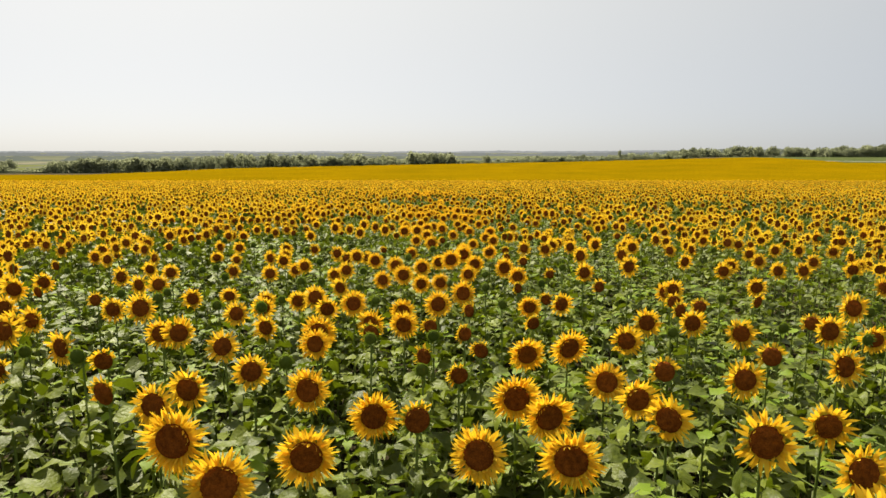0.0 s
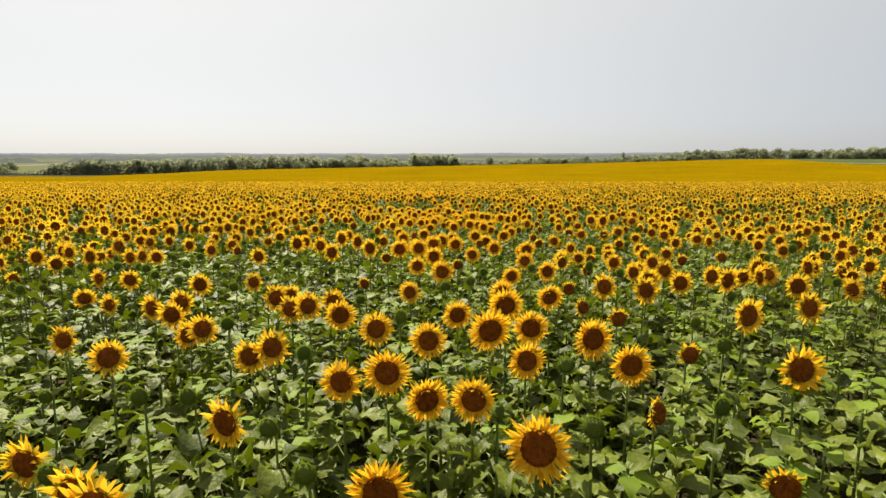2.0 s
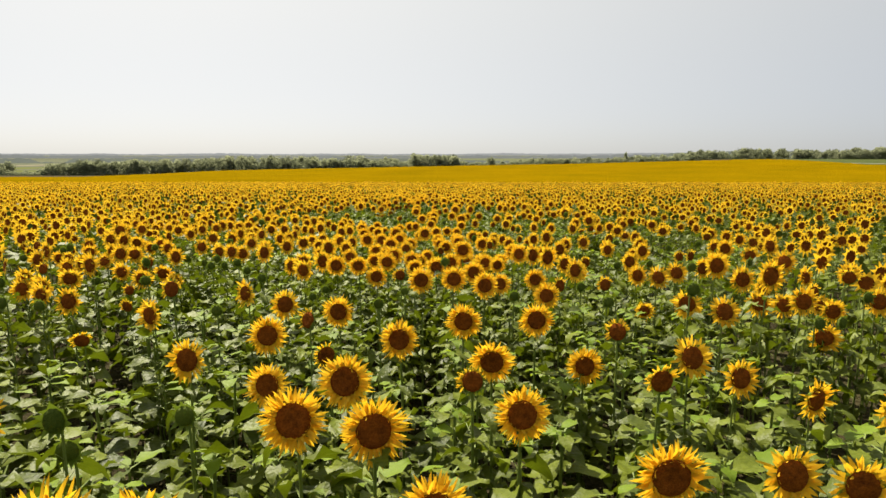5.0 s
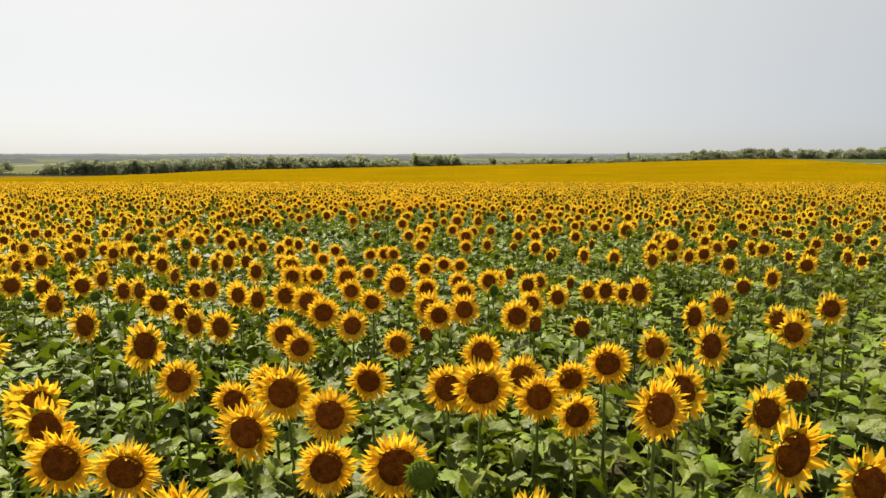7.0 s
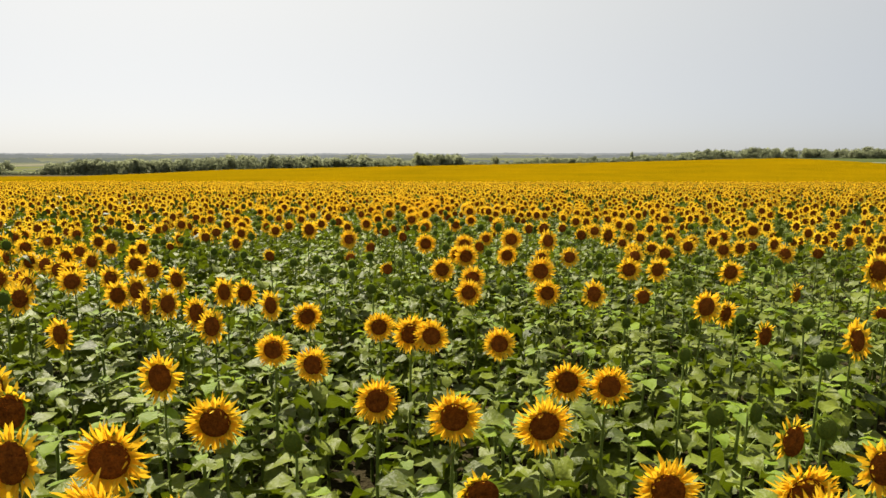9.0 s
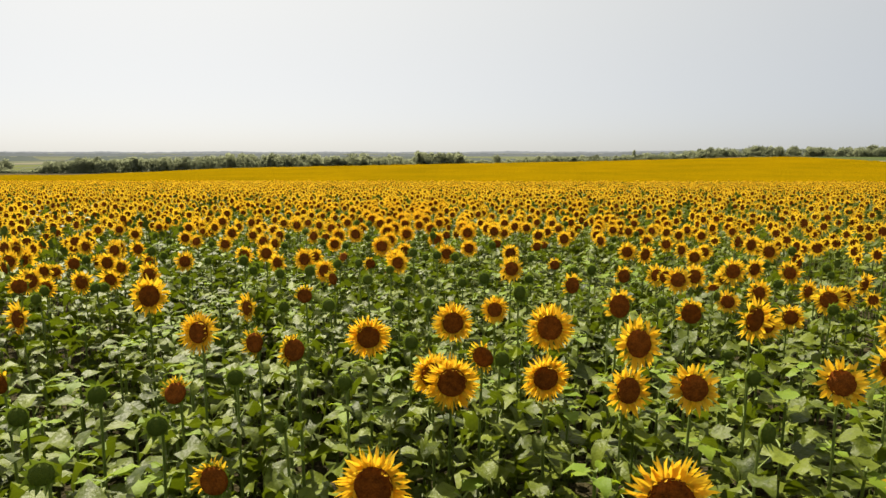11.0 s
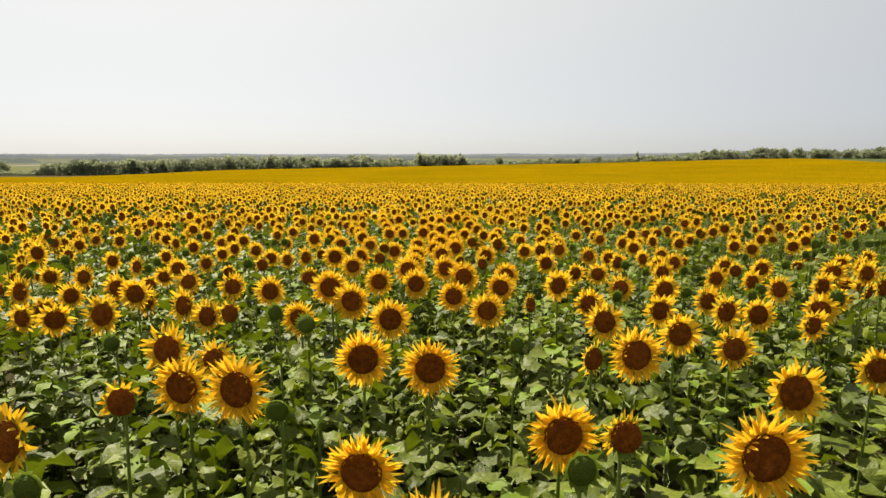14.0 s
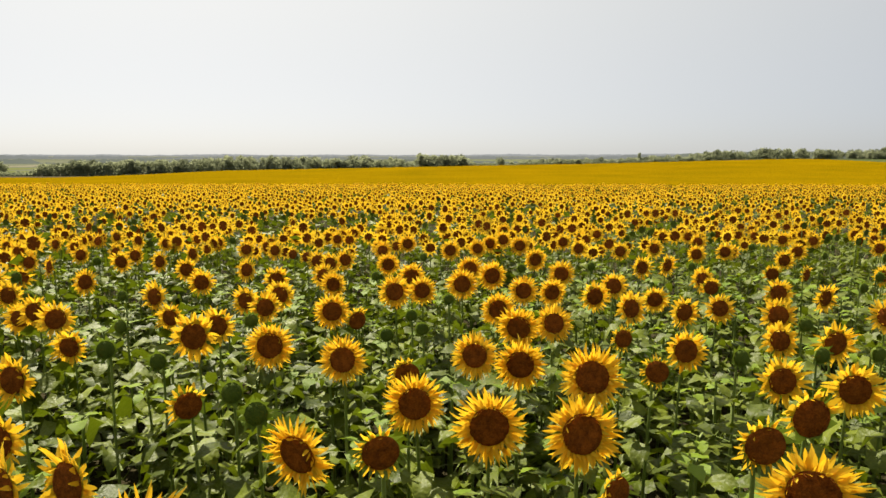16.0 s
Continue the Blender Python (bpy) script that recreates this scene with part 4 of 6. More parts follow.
open_head(2.54, 15.99, 1.62, 0.28)
bud(-1.66, 16.08, 1.60, 0.28)
open_head(-1.13, 16.24, 1.62, 0.28)
open_head(2.36, 16.27, 1.62, 0.28)
open_head(4.98, 16.32, 1.62, 0.28)
bud(-0.33, 16.37, 1.60, 0.28)
open_head(4.09, 16.38, 1.62, 0.28)
open_head(-4.24, 16.42, 1.62, 0.28)
bud(1.72, 16.46, 1.60, 0.28)
open_head(-6.34, 16.58, 1.62, 0.28)
open_head(7.44, 16.61, 1.62, 0.28)
bud(0.91, 16.70, 1.60, 0.28)
open_head(-1.61, 16.71, 1.62, 0.28)
open_head(-7.97, 16.75, 1.62, 0.28)
open_head(-3.74, 16.98, 1.62, 0.28)
open_head(6.89, 16.98, 1.62, 0.28)
open_head(-7.93, 17.06, 1.62, 0.28)
open_head(-6.23, 17.15, 1.62, 0.28)
open_head(-5.45, 17.16, 1.62, 0.28)
bud(-5.14, 17.24, 1.60, 0.28)
open_head(8.05, 17.26, 1.62, 0.28)
open_head(-7.79, 17.43, 1.62, 0.28)
open_head(5.53, 17.53, 1.62, 0.28)
open_head(7.84, 17.55, 1.62, 0.28)
open_head(-6.03, 17.57, 1.62, 0.28)
open_head(2.58, 17.63, 1.62, 0.28)
bud(-1.78, 17.70, 1.60, 0.28)
open_head(4.84, 17.88, 1.62, 0.28)
open_head(2.91, 17.95, 1.62, 0.28)
open_head(-1.42, 18.11, 1.62, 0.28)
bud(-2.12, 18.20, 1.60, 0.28)
open_head(3.35, 18.28, 1.62, 0.28)
bud(-2.71, 18.60, 1.60, 0.28)
bud(3.21, 18.62, 1.60, 0.28)
bud(2.44, 18.64, 1.60, 0.28)
open_head(-1.58, 18.74, 1.62, 0.28)
bud(2.88, 18.78, 1.60, 0.28)
bud(-2.46, 18.84, 1.60, 0.28)
bud(3.56, 18.88, 1.60, 0.28)
bud(-2.86, 19.21, 1.60, 0.28)
bud(-3.30, 19.25, 1.60, 0.28)
half_open(3.66, 19.39, 1.62, 0.28)
open_head(-2.66, 19.62, 1.62, 0.28)
open_head(-3.07, 19.82, 1.62, 0.28)
bud(4.29, 19.98, 1.60, 0.28)
open_head(2.75, 20.39, 1.62, 0.28)
open_head(-3.57, 20.40, 1.62, 0.28)
open_head(4.47, 20.40, 1.62, 0.28)
bud(-4.36, 20.50, 1.60, 0.28)
bud(3.76, 20.51, 1.60, 0.28)
bud(-2.22, 20.59, 1.60, 0.28)
bud(-3.68, 20.71, 1.60, 0.28)
open_head(3.42, 20.80, 1.62, 0.28)
open_head(-2.96, 20.92, 1.62, 0.28)
open_head(-2.11, 20.97, 1.62, 0.28)
bud(-4.52, 21.00, 1.60, 0.28)
bud(5.29, 21.01, 1.60, 0.28)
bud(4.49, 21.08, 1.60, 0.28)
bud(3.16, 21.22, 1.60, 0.28)
bud(-3.46, 21.33, 1.60, 0.28)
bud(-2.86, 21.33, 1.60, 0.28)
open_head(5.40, 21.53, 1.62, 0.28)
open_head(-3.54, 21.64, 1.62, 0.28)
half_open(-4.89, 21.72, 1.62, 0.28)
open_head(-3.94, 21.73, 1.62, 0.28)
open_head(-3.24, 21.73, 1.62, 0.28)
half_open(3.18, 21.73, 1.62, 0.28)
bud(4.11, 21.75, 1.60, 0.28)
half_open(5.03, 22.00, 1.62, 0.28)
open_head(-4.83, 22.01, 1.62, 0.28)
open_head(5.43, 22.11, 1.62, 0.28)
open_head(-4.63, 22.45, 1.62, 0.28)
open_head(5.34, 22.54, 1.62, 0.28)
open_head(-3.54, 22.58, 1.62, 0.28)
open_head(-4.79, 22.99, 1.62, 0.28)
open_head(4.64, 23.15, 1.62, 0.28)
open_head(3.74, 23.23, 1.62, 0.28)
open_head(-5.25, 23.28, 1.62, 0.28)
open_head(6.88, 23.31, 1.62, 0.28)
open_head(-3.38, 23.44, 1.62, 0.28)
open_head(-4.85, 23.48, 1.62, 0.28)
open_head(-6.51, 23.61, 1.62, 0.28)
bud(1.79, 23.66, 1.60, 0.28)
open_head(-5.64, 23.71, 1.62, 0.28)
open_head(-4.64, 23.72, 1.62, 0.28)
open_head(5.62, 23.88, 1.62, 0.28)
bud(5.98, 23.90, 1.60, 0.28)
bud(6.48, 24.13, 1.60, 0.28)
open_head(-4.31, 24.17, 1.62, 0.28)
open_head(3.86, 24.18, 1.62, 0.28)
open_head(6.95, 24.28, 1.62, 0.28)
open_head(-4.19, 24.45, 1.62, 0.28)
bud(2.18, 24.49, 1.60, 0.28)
open_head(7.90, 24.49, 1.62, 0.28)
open_head(-6.21, 24.50, 1.62, 0.28)
open_head(-4.63, 24.51, 1.62, 0.28)
bud(1.74, 24.55, 1.60, 0.28)
open_head(4.98, 24.72, 1.62, 0.28)
open_head(-5.95, 24.72, 1.62, 0.28)
open_head(-5.33, 24.73, 1.62, 0.28)
open_head(-6.69, 24.79, 1.62, 0.28)
open_head(1.64, 24.88, 1.62, 0.28)
open_head(4.36, 24.90, 1.62, 0.28)
open_head(-6.99, 24.90, 1.62, 0.28)
open_head(6.97, 24.92, 1.62, 0.28)
half_open(4.97, 25.10, 1.62, 0.28)
bud(-3.96, 25.19, 1.60, 0.28)
bud(4.70, 25.29, 1.60, 0.28)
half_open(2.59, 25.36, 1.62, 0.28)
open_head(6.14, 25.39, 1.62, 0.28)
bud(-0.55, 25.61, 1.60, 0.28)
bud(0.21, 25.66, 1.60, 0.28)
bud(-0.98, 25.66, 1.60, 0.28)
open_head(-8.20, 25.81, 1.62, 0.28)
open_head(-3.83, 25.88, 1.62, 0.28)
bud(-0.79, 25.92, 1.60, 0.28)
open_head(-2.88, 25.98, 1.62, 0.28)
open_head(-3.55, 26.05, 1.62, 0.28)
bud(1.98, 26.07, 1.60, 0.28)
open_head(-0.07, 26.09, 1.62, 0.28)
open_head(3.96, 26.22, 1.62, 0.28)
bud(2.87, 26.32, 1.60, 0.28)
open_head(-4.14, 26.36, 1.62, 0.28)
bud(-1.38, 26.47, 1.60, 0.28)
open_head(2.60, 26.49, 1.62, 0.28)
open_head(-3.39, 26.51, 1.62, 0.28)
open_head(0.65, 26.54, 1.62, 0.28)
open_head(-4.40, 26.56, 1.62, 0.28)
bud(3.77, 26.60, 1.60, 0.28)
open_head(-0.37, 26.63, 1.62, 0.28)
half_open(-0.95, 26.66, 1.62, 0.28)
open_head(1.91, 26.66, 1.62, 0.28)
open_head(1.60, 26.66, 1.62, 0.28)
bud(-1.64, 26.73, 1.60, 0.28)
bud(3.42, 26.88, 1.60, 0.28)
bud(3.06, 26.95, 1.60, 0.28)
open_head(-3.81, 26.95, 1.62, 0.28)
open_head(-4.83, 26.97, 1.62, 0.28)
open_head(-5.12, 27.13, 1.62, 0.28)
bud(1.28, 27.13, 1.60, 0.28)
bud(-2.49, 27.14, 1.60, 0.28)
bud(-1.41, 27.16, 1.60, 0.28)
bud(-0.86, 27.19, 1.60, 0.28)
open_head(-4.43, 27.19, 1.62, 0.28)
bud(-2.10, 27.25, 1.60, 0.28)
bud(3.51, 27.28, 1.60, 0.28)
bud(2.29, 27.34, 1.60, 0.28)
bud(4.20, 27.37, 1.60, 0.28)
open_head(-5.61, 27.45, 1.62, 0.28)
half_open(-1.49, 27.51, 1.62, 0.28)
bud(2.71, 27.53, 1.60, 0.28)
bud(-1.92, 27.53, 1.60, 0.28)
open_head(-4.97, 27.55, 1.62, 0.28)
bud(-4.26, 27.61, 1.60, 0.28)
open_head(1.18, 27.62, 1.62, 0.28)
half_open(-2.51, 27.64, 1.62, 0.28)
open_head(-0.09, 27.68, 1.62, 0.28)
open_head(2.00, 27.71, 1.62, 0.28)
bud(-0.67, 27.73, 1.60, 0.28)
open_head(0.42, 27.76, 1.62, 0.28)
bud(-1.30, 27.80, 1.60, 0.28)
bud(1.58, 27.84, 1.60, 0.28)
bud(-2.92, 27.93, 1.60, 0.28)
bud(5.04, 27.95, 1.60, 0.28)
open_head(2.46, 27.96, 1.62, 0.28)
open_head(3.99, 27.99, 1.62, 0.28)
half_open(4.42, 27.99, 1.62, 0.28)
bud(-3.21, 28.03, 1.60, 0.28)
open_head(-5.13, 28.06, 1.62, 0.28)
bud(0.21, 28.15, 1.60, 0.28)
bud(-3.43, 28.24, 1.60, 0.28)
open_head(-4.47, 28.37, 1.62, 0.28)
open_head(3.38, 28.37, 1.62, 0.28)
open_head(-4.91, 28.41, 1.62, 0.28)
open_head(-6.17, 28.51, 1.62, 0.28)
open_head(3.68, 28.54, 1.62, 0.28)
open_head(3.08, 28.78, 1.62, 0.28)
open_head(4.39, 28.99, 1.62, 0.28)
open_head(-3.42, 29.03, 1.62, 0.28)
bud(-4.08, 29.11, 1.60, 0.28)
open_head(-5.55, 29.19, 1.62, 0.28)
open_head(-6.38, 29.27, 1.62, 0.28)
open_head(5.72, 29.37, 1.62, 0.28)
bud(-4.67, 29.39, 1.60, 0.28)
open_head(6.08, 29.47, 1.62, 0.28)
bud(3.11, 29.51, 1.60, 0.28)
open_head(6.39, 29.59, 1.62, 0.28)
bud(-4.08, 29.61, 1.60, 0.28)
open_head(5.54, 29.67, 1.62, 0.28)
bud(-4.52, 29.69, 1.60, 0.28)
open_head(-7.25, 29.79, 1.62, 0.28)
bud(5.15, 29.95, 1.60, 0.28)
bud(-5.17, 30.11, 1.60, 0.28)
open_head(-7.36, 30.13, 1.62, 0.28)
open_head(4.20, 30.14, 1.62, 0.28)
bud(-4.04, 30.20, 1.60, 0.28)
open_head(-6.65, 30.40, 1.62, 0.28)
open_head(-3.89, 30.56, 1.62, 0.28)
bud(3.29, 30.69, 1.60, 0.28)
open_head(5.92, 30.72, 1.62, 0.28)
bud(-2.94, 30.81, 1.60, 0.28)
bud(1.84, 31.07, 1.60, 0.28)
bud(1.29, 31.46, 1.60, 0.28)
bud(1.92, 31.75, 1.60, 0.28)
bud(-2.51, 31.76, 1.60, 0.28)
bud(3.13, 31.77, 1.60, 0.28)
bud(-3.28, 32.26, 1.60, 0.28)
open_head(3.18, 32.52, 1.62, 0.28)
bud(-3.71, 32.66, 1.60, 0.28)
bud(-4.10, 32.71, 1.60, 0.28)
bud(-4.39, 32.82, 1.60, 0.28)
open_head(-4.73, 33.24, 1.62, 0.28)
bud(4.28, 33.41, 1.60, 0.28)
open_head(-5.20, 33.47, 1.62, 0.28)
open_head(4.61, 33.65, 1.62, 0.28)
bud(2.40, 33.77, 1.60, 0.28)
bud(3.02, 33.89, 1.60, 0.28)
open_head(-3.70, 33.92, 1.62, 0.28)
open_head(3.33, 34.02, 1.62, 0.28)
bud(-4.00, 34.09, 1.60, 0.28)
open_head(4.58, 34.21, 1.62, 0.28)
open_head(-4.33, 34.31, 1.62, 0.28)
bud(-4.83, 34.38, 1.60, 0.28)
open_head(3.16, 34.45, 1.62, 0.28)
open_head(2.41, 34.53, 1.62, 0.28)
bud(5.25, 34.72, 1.60, 0.28)
open_head(-4.75, 34.80, 1.62, 0.28)
bud(2.74, 34.91, 1.60, 0.28)
open_head(4.46, 35.37, 1.62, 0.28)
bud(-5.58, 35.43, 1.60, 0.28)
open_head(4.07, 35.46, 1.62, 0.28)
open_head(-5.97, 35.46, 1.62, 0.28)
bud(-4.86, 35.51, 1.60, 0.28)
bud(3.44, 35.85, 1.60, 0.28)
open_head(4.04, 35.96, 1.62, 0.28)
half_open(4.65, 36.06, 1.62, 0.28)
bud(5.74, 36.10, 1.60, 0.28)
bud(-4.33, 36.13, 1.60, 0.28)
open_head(5.39, 36.15, 1.62, 0.28)
open_head(3.37, 36.17, 1.62, 0.28)
open_head(-7.14, 36.25, 1.62, 0.28)
open_head(3.87, 36.32, 1.62, 0.28)
open_head(6.48, 36.37, 1.62, 0.28)
open_head(-6.81, 36.41, 1.62, 0.28)
open_head(3.16, 36.45, 1.62, 0.28)
open_head(4.67, 36.54, 1.62, 0.28)
bud(-5.68, 36.70, 1.60, 0.28)
open_head(-5.05, 36.86, 1.62, 0.28)
open_head(-6.25, 36.90, 1.62, 0.28)
open_head(5.36, 36.97, 1.62, 0.28)
open_head(-4.63, 37.11, 1.62, 0.28)
open_head(5.76, 37.14, 1.62, 0.28)
open_head(6.74, 37.16, 1.62, 0.28)
open_head(-3.35, 37.17, 1.62, 0.28)
bud(1.46, 37.20, 1.60, 0.28)
open_head(-6.34, 37.36, 1.62, 0.28)
bud(-7.05, 37.43, 1.60, 0.28)
open_head(6.25, 37.43, 1.62, 0.28)
bud(0.66, 37.50, 1.60, 0.28)
open_head(-5.28, 37.57, 1.62, 0.28)
bud(1.89, 37.58, 1.60, 0.28)
open_head(3.45, 37.64, 1.62, 0.28)
open_head(-5.80, 37.64, 1.62, 0.28)
bud(1.35, 37.71, 1.60, 0.28)
bud(0.35, 37.72, 1.60, 0.28)
open_head(4.73, 37.78, 1.62, 0.28)
open_head(-8.47, 37.78, 1.62, 0.28)
half_open(-3.68, 37.85, 1.62, 0.28)
open_head(3.72, 37.91, 1.62, 0.28)
open_head(-7.53, 37.93, 1.62, 0.28)
open_head(4.06, 38.04, 1.62, 0.28)
open_head(2.17, 38.13, 1.62, 0.28)
open_head(-4.61, 38.32, 1.62, 0.28)
open_head(1.90, 38.35, 1.62, 0.28)
bud(-3.24, 38.52, 1.60, 0.28)
open_head(1.49, 38.73, 1.62, 0.28)
half_open(2.34, 38.85, 1.62, 0.28)
open_head(-3.91, 38.90, 1.62, 0.28)
bud(1.83, 38.99, 1.60, 0.28)
open_head(2.70, 39.00, 1.62, 0.28)
open_head(-4.42, 39.03, 1.62, 0.28)
open_head(2.38, 39.15, 1.62, 0.28)
bud(1.30, 39.41, 1.60, 0.28)
bud(3.23, 39.45, 1.60, 0.28)
half_open(2.00, 39.46, 1.62, 0.28)
open_head(-4.98, 39.48, 1.62, 0.28)
bud(-4.46, 39.54, 1.60, 0.28)
bud(3.05, 40.10, 1.60, 0.28)
bud(-5.11, 40.16, 1.60, 0.28)
bud(-4.49, 40.41, 1.60, 0.28)
bud(2.41, 40.47, 1.60, 0.28)
open_head(-3.92, 40.73, 1.62, 0.28)
open_head(3.52, 40.82, 1.62, 0.28)
open_head(-4.61, 40.90, 1.62, 0.28)
bud(-5.34, 40.93, 1.60, 0.28)
open_head(1.86, 40.94, 1.62, 0.28)
bud(-3.03, 41.01, 1.60, 0.28)
bud(3.08, 41.01, 1.60, 0.28)
bud(0.20, 41.14, 1.60, 0.28)
open_head(3.42, 41.16, 1.62, 0.28)
open_head(-6.46, 41.17, 1.62, 0.28)
open_head(4.31, 41.18, 1.62, 0.28)
bud(0.68, 41.19, 1.60, 0.28)
bud(1.01, 41.22, 1.60, 0.28)
open_head(-6.99, 41.38, 1.62, 0.28)
open_head(-5.09, 41.41, 1.62, 0.28)
open_head(1.86, 41.56, 1.62, 0.28)
open_head(2.76, 41.57, 1.62, 0.28)
bud(-1.84, 41.58, 1.60, 0.28)
open_head(-6.18, 41.74, 1.62, 0.28)
bud(-3.65, 41.76, 1.60, 0.28)
open_head(2.43, 41.84, 1.62, 0.28)
open_head(-6.65, 41.90, 1.62, 0.28)
bud(1.02, 41.91, 1.60, 0.28)
bud(-2.85, 41.96, 1.60, 0.28)
open_head(4.96, 41.97, 1.62, 0.28)
open_head(-5.53, 42.00, 1.62, 0.28)
bud(3.20, 42.02, 1.60, 0.28)
open_head(-7.05, 42.10, 1.62, 0.28)
bud(-1.72, 42.12, 1.60, 0.28)
open_head(3.89, 42.20, 1.62, 0.28)
open_head(4.36, 42.21, 1.62, 0.28)
open_head(-7.77, 42.36, 1.62, 0.28)
bud(3.04, 42.42, 1.60, 0.28)
bud(2.12, 42.51, 1.60, 0.28)
open_head(-5.94, 42.54, 1.62, 0.28)
bud(-6.89, 42.55, 1.60, 0.28)
bud(-5.28, 42.64, 1.60, 0.28)
bud(-1.45, 42.70, 1.60, 0.28)
open_head(-2.88, 42.75, 1.62, 0.28)
bud(-4.24, 42.81, 1.60, 0.28)
bud(4.59, 42.85, 1.60, 0.28)
open_head(-0.80, 42.98, 1.62, 0.28)
open_head(3.72, 43.05, 1.62, 0.28)
half_open(0.90, 43.15, 1.62, 0.28)
open_head(0.06, 43.22, 1.62, 0.28)
open_head(-2.52, 43.25, 1.62, 0.28)
bud(2.35, 43.28, 1.60, 0.28)
open_head(-1.33, 43.29, 1.62, 0.28)
open_head(-3.79, 43.33, 1.62, 0.28)
open_head(-4.90, 43.34, 1.62, 0.28)
open_head(-3.13, 43.51, 1.62, 0.28)
open_head(1.01, 43.58, 1.62, 0.28)
open_head(5.26, 43.68, 1.62, 0.28)
open_head(-1.83, 43.70, 1.62, 0.28)
bud(-5.85, 43.70, 1.60, 0.28)
open_head(-2.72, 43.74, 1.62, 0.28)
open_head(-1.02, 43.77, 1.62, 0.28)
open_head(-7.33, 43.84, 1.62, 0.28)
bud(-2.19, 43.86, 1.60, 0.28)
bud(2.92, 43.88, 1.60, 0.28)
open_head(-0.30, 43.90, 1.62, 0.28)
half_open(2.19, 43.90, 1.62, 0.28)
half_open(1.87, 43.94, 1.62, 0.28)
open_head(5.17, 44.01, 1.62, 0.28)
open_head(-7.93, 44.03, 1.62, 0.28)
open_head(-4.27, 44.10, 1.62, 0.28)
open_head(-3.62, 44.11, 1.62, 0.28)
open_head(-1.23, 44.20, 1.62, 0.28)
open_head(-7.23, 44.24, 1.62, 0.28)
open_head(6.31, 44.26, 1.62, 0.28)
open_head(-5.87, 44.29, 1.62, 0.28)
open_head(0.65, 44.34, 1.62, 0.28)
bud(-0.65, 44.40, 1.60, 0.28)
open_head(0.99, 44.51, 1.62, 0.28)
open_head(-2.15, 44.52, 1.62, 0.28)
bud(6.09, 44.54, 1.60, 0.28)
bud(0.16, 44.56, 1.60, 0.28)
bud(1.30, 44.57, 1.60, 0.28)
open_head(-2.83, 44.58, 1.62, 0.28)
open_head(-6.35, 44.61, 1.62, 0.28)
open_head(-5.30, 44.67, 1.62, 0.28)
open_head(4.27, 44.71, 1.62, 0.28)
open_head(-4.87, 44.73, 1.62, 0.28)
open_head(-3.04, 44.81, 1.62, 0.28)
bud(-5.71, 44.86, 1.60, 0.28)
open_head(-2.72, 44.90, 1.62, 0.28)
open_head(-0.42, 44.95, 1.62, 0.28)
open_head(2.57, 44.98, 1.62, 0.28)
half_open(-3.24, 45.14, 1.62, 0.28)
open_head(-5.44, 45.24, 1.62, 0.28)
open_head(-6.17, 45.29, 1.62, 0.28)
bud(-1.79, 45.32, 1.60, 0.28)
half_open(-3.47, 45.41, 1.62, 0.28)
open_head(-4.79, 45.43, 1.62, 0.28)
open_head(1.74, 45.50, 1.62, 0.28)
open_head(-5.84, 45.51, 1.62, 0.28)
bud(3.39, 45.54, 1.60, 0.28)
open_head(-7.21, 45.60, 1.62, 0.28)
open_head(2.22, 45.76, 1.62, 0.28)
open_head(0.84, 45.80, 1.62, 0.28)
open_head(-3.83, 45.80, 1.62, 0.28)
open_head(3.22, 45.82, 1.62, 0.28)
open_head(-2.37, 45.83, 1.62, 0.28)
open_head(-1.45, 45.85, 1.62, 0.28)
open_head(-4.26, 45.90, 1.62, 0.28)
open_head(-1.07, 46.08, 1.62, 0.28)
open_head(-6.77, 46.09, 1.62, 0.28)
open_head(0.34, 46.11, 1.62, 0.28)
bud(-1.59, 46.12, 1.60, 0.28)
open_head(1.41, 46.13, 1.62, 0.28)
open_head(-7.83, 46.20, 1.62, 0.28)
open_head(4.58, 46.21, 1.62, 0.28)
open_head(-4.08, 46.24, 1.62, 0.28)
open_head(-0.44, 46.43, 1.62, 0.28)
bud(4.07, 46.45, 1.60, 0.28)
bud(2.95, 46.48, 1.60, 0.28)
open_head(-7.30, 46.49, 1.62, 0.28)
open_head(-7.71, 46.62, 1.62, 0.28)
open_head(-2.09, 46.64, 1.62, 0.28)
open_head(-5.75, 46.67, 1.62, 0.28)
open_head(-0.86, 46.67, 1.62, 0.28)
open_head(-4.97, 46.69, 1.62, 0.28)
bud(-1.32, 46.84, 1.60, 0.28)
open_head(-6.95, 46.95, 1.62, 0.28)
open_head(0.29, 46.96, 1.62, 0.28)
open_head(2.38, 47.00, 1.62, 0.28)
open_head(-6.36, 47.02, 1.62, 0.28)
bud(-2.64, 47.08, 1.60, 0.28)
half_open(4.95, 47.15, 1.62, 0.28)
open_head(4.26, 47.20, 1.62, 0.28)
open_head(-5.52, 47.24, 1.62, 0.28)
bud(-4.94, 47.24, 1.60, 0.28)
half_open(3.55, 47.24, 1.62, 0.28)
bud(-0.60, 47.26, 1.60, 0.28)
open_head(-3.28, 47.30, 1.62, 0.28)
open_head(3.86, 47.35, 1.62, 0.28)
open_head(5.32, 47.38, 1.62, 0.28)
open_head(-8.48, 47.41, 1.62, 0.28)
open_head(-3.99, 47.52, 1.62, 0.28)
open_head(0.68, 47.54, 1.62, 0.28)
open_head(-3.49, 47.60, 1.62, 0.28)
open_head(-7.04, 47.62, 1.62, 0.28)
open_head(-6.22, 47.82, 1.62, 0.28)
open_head(2.13, 47.83, 1.62, 0.28)
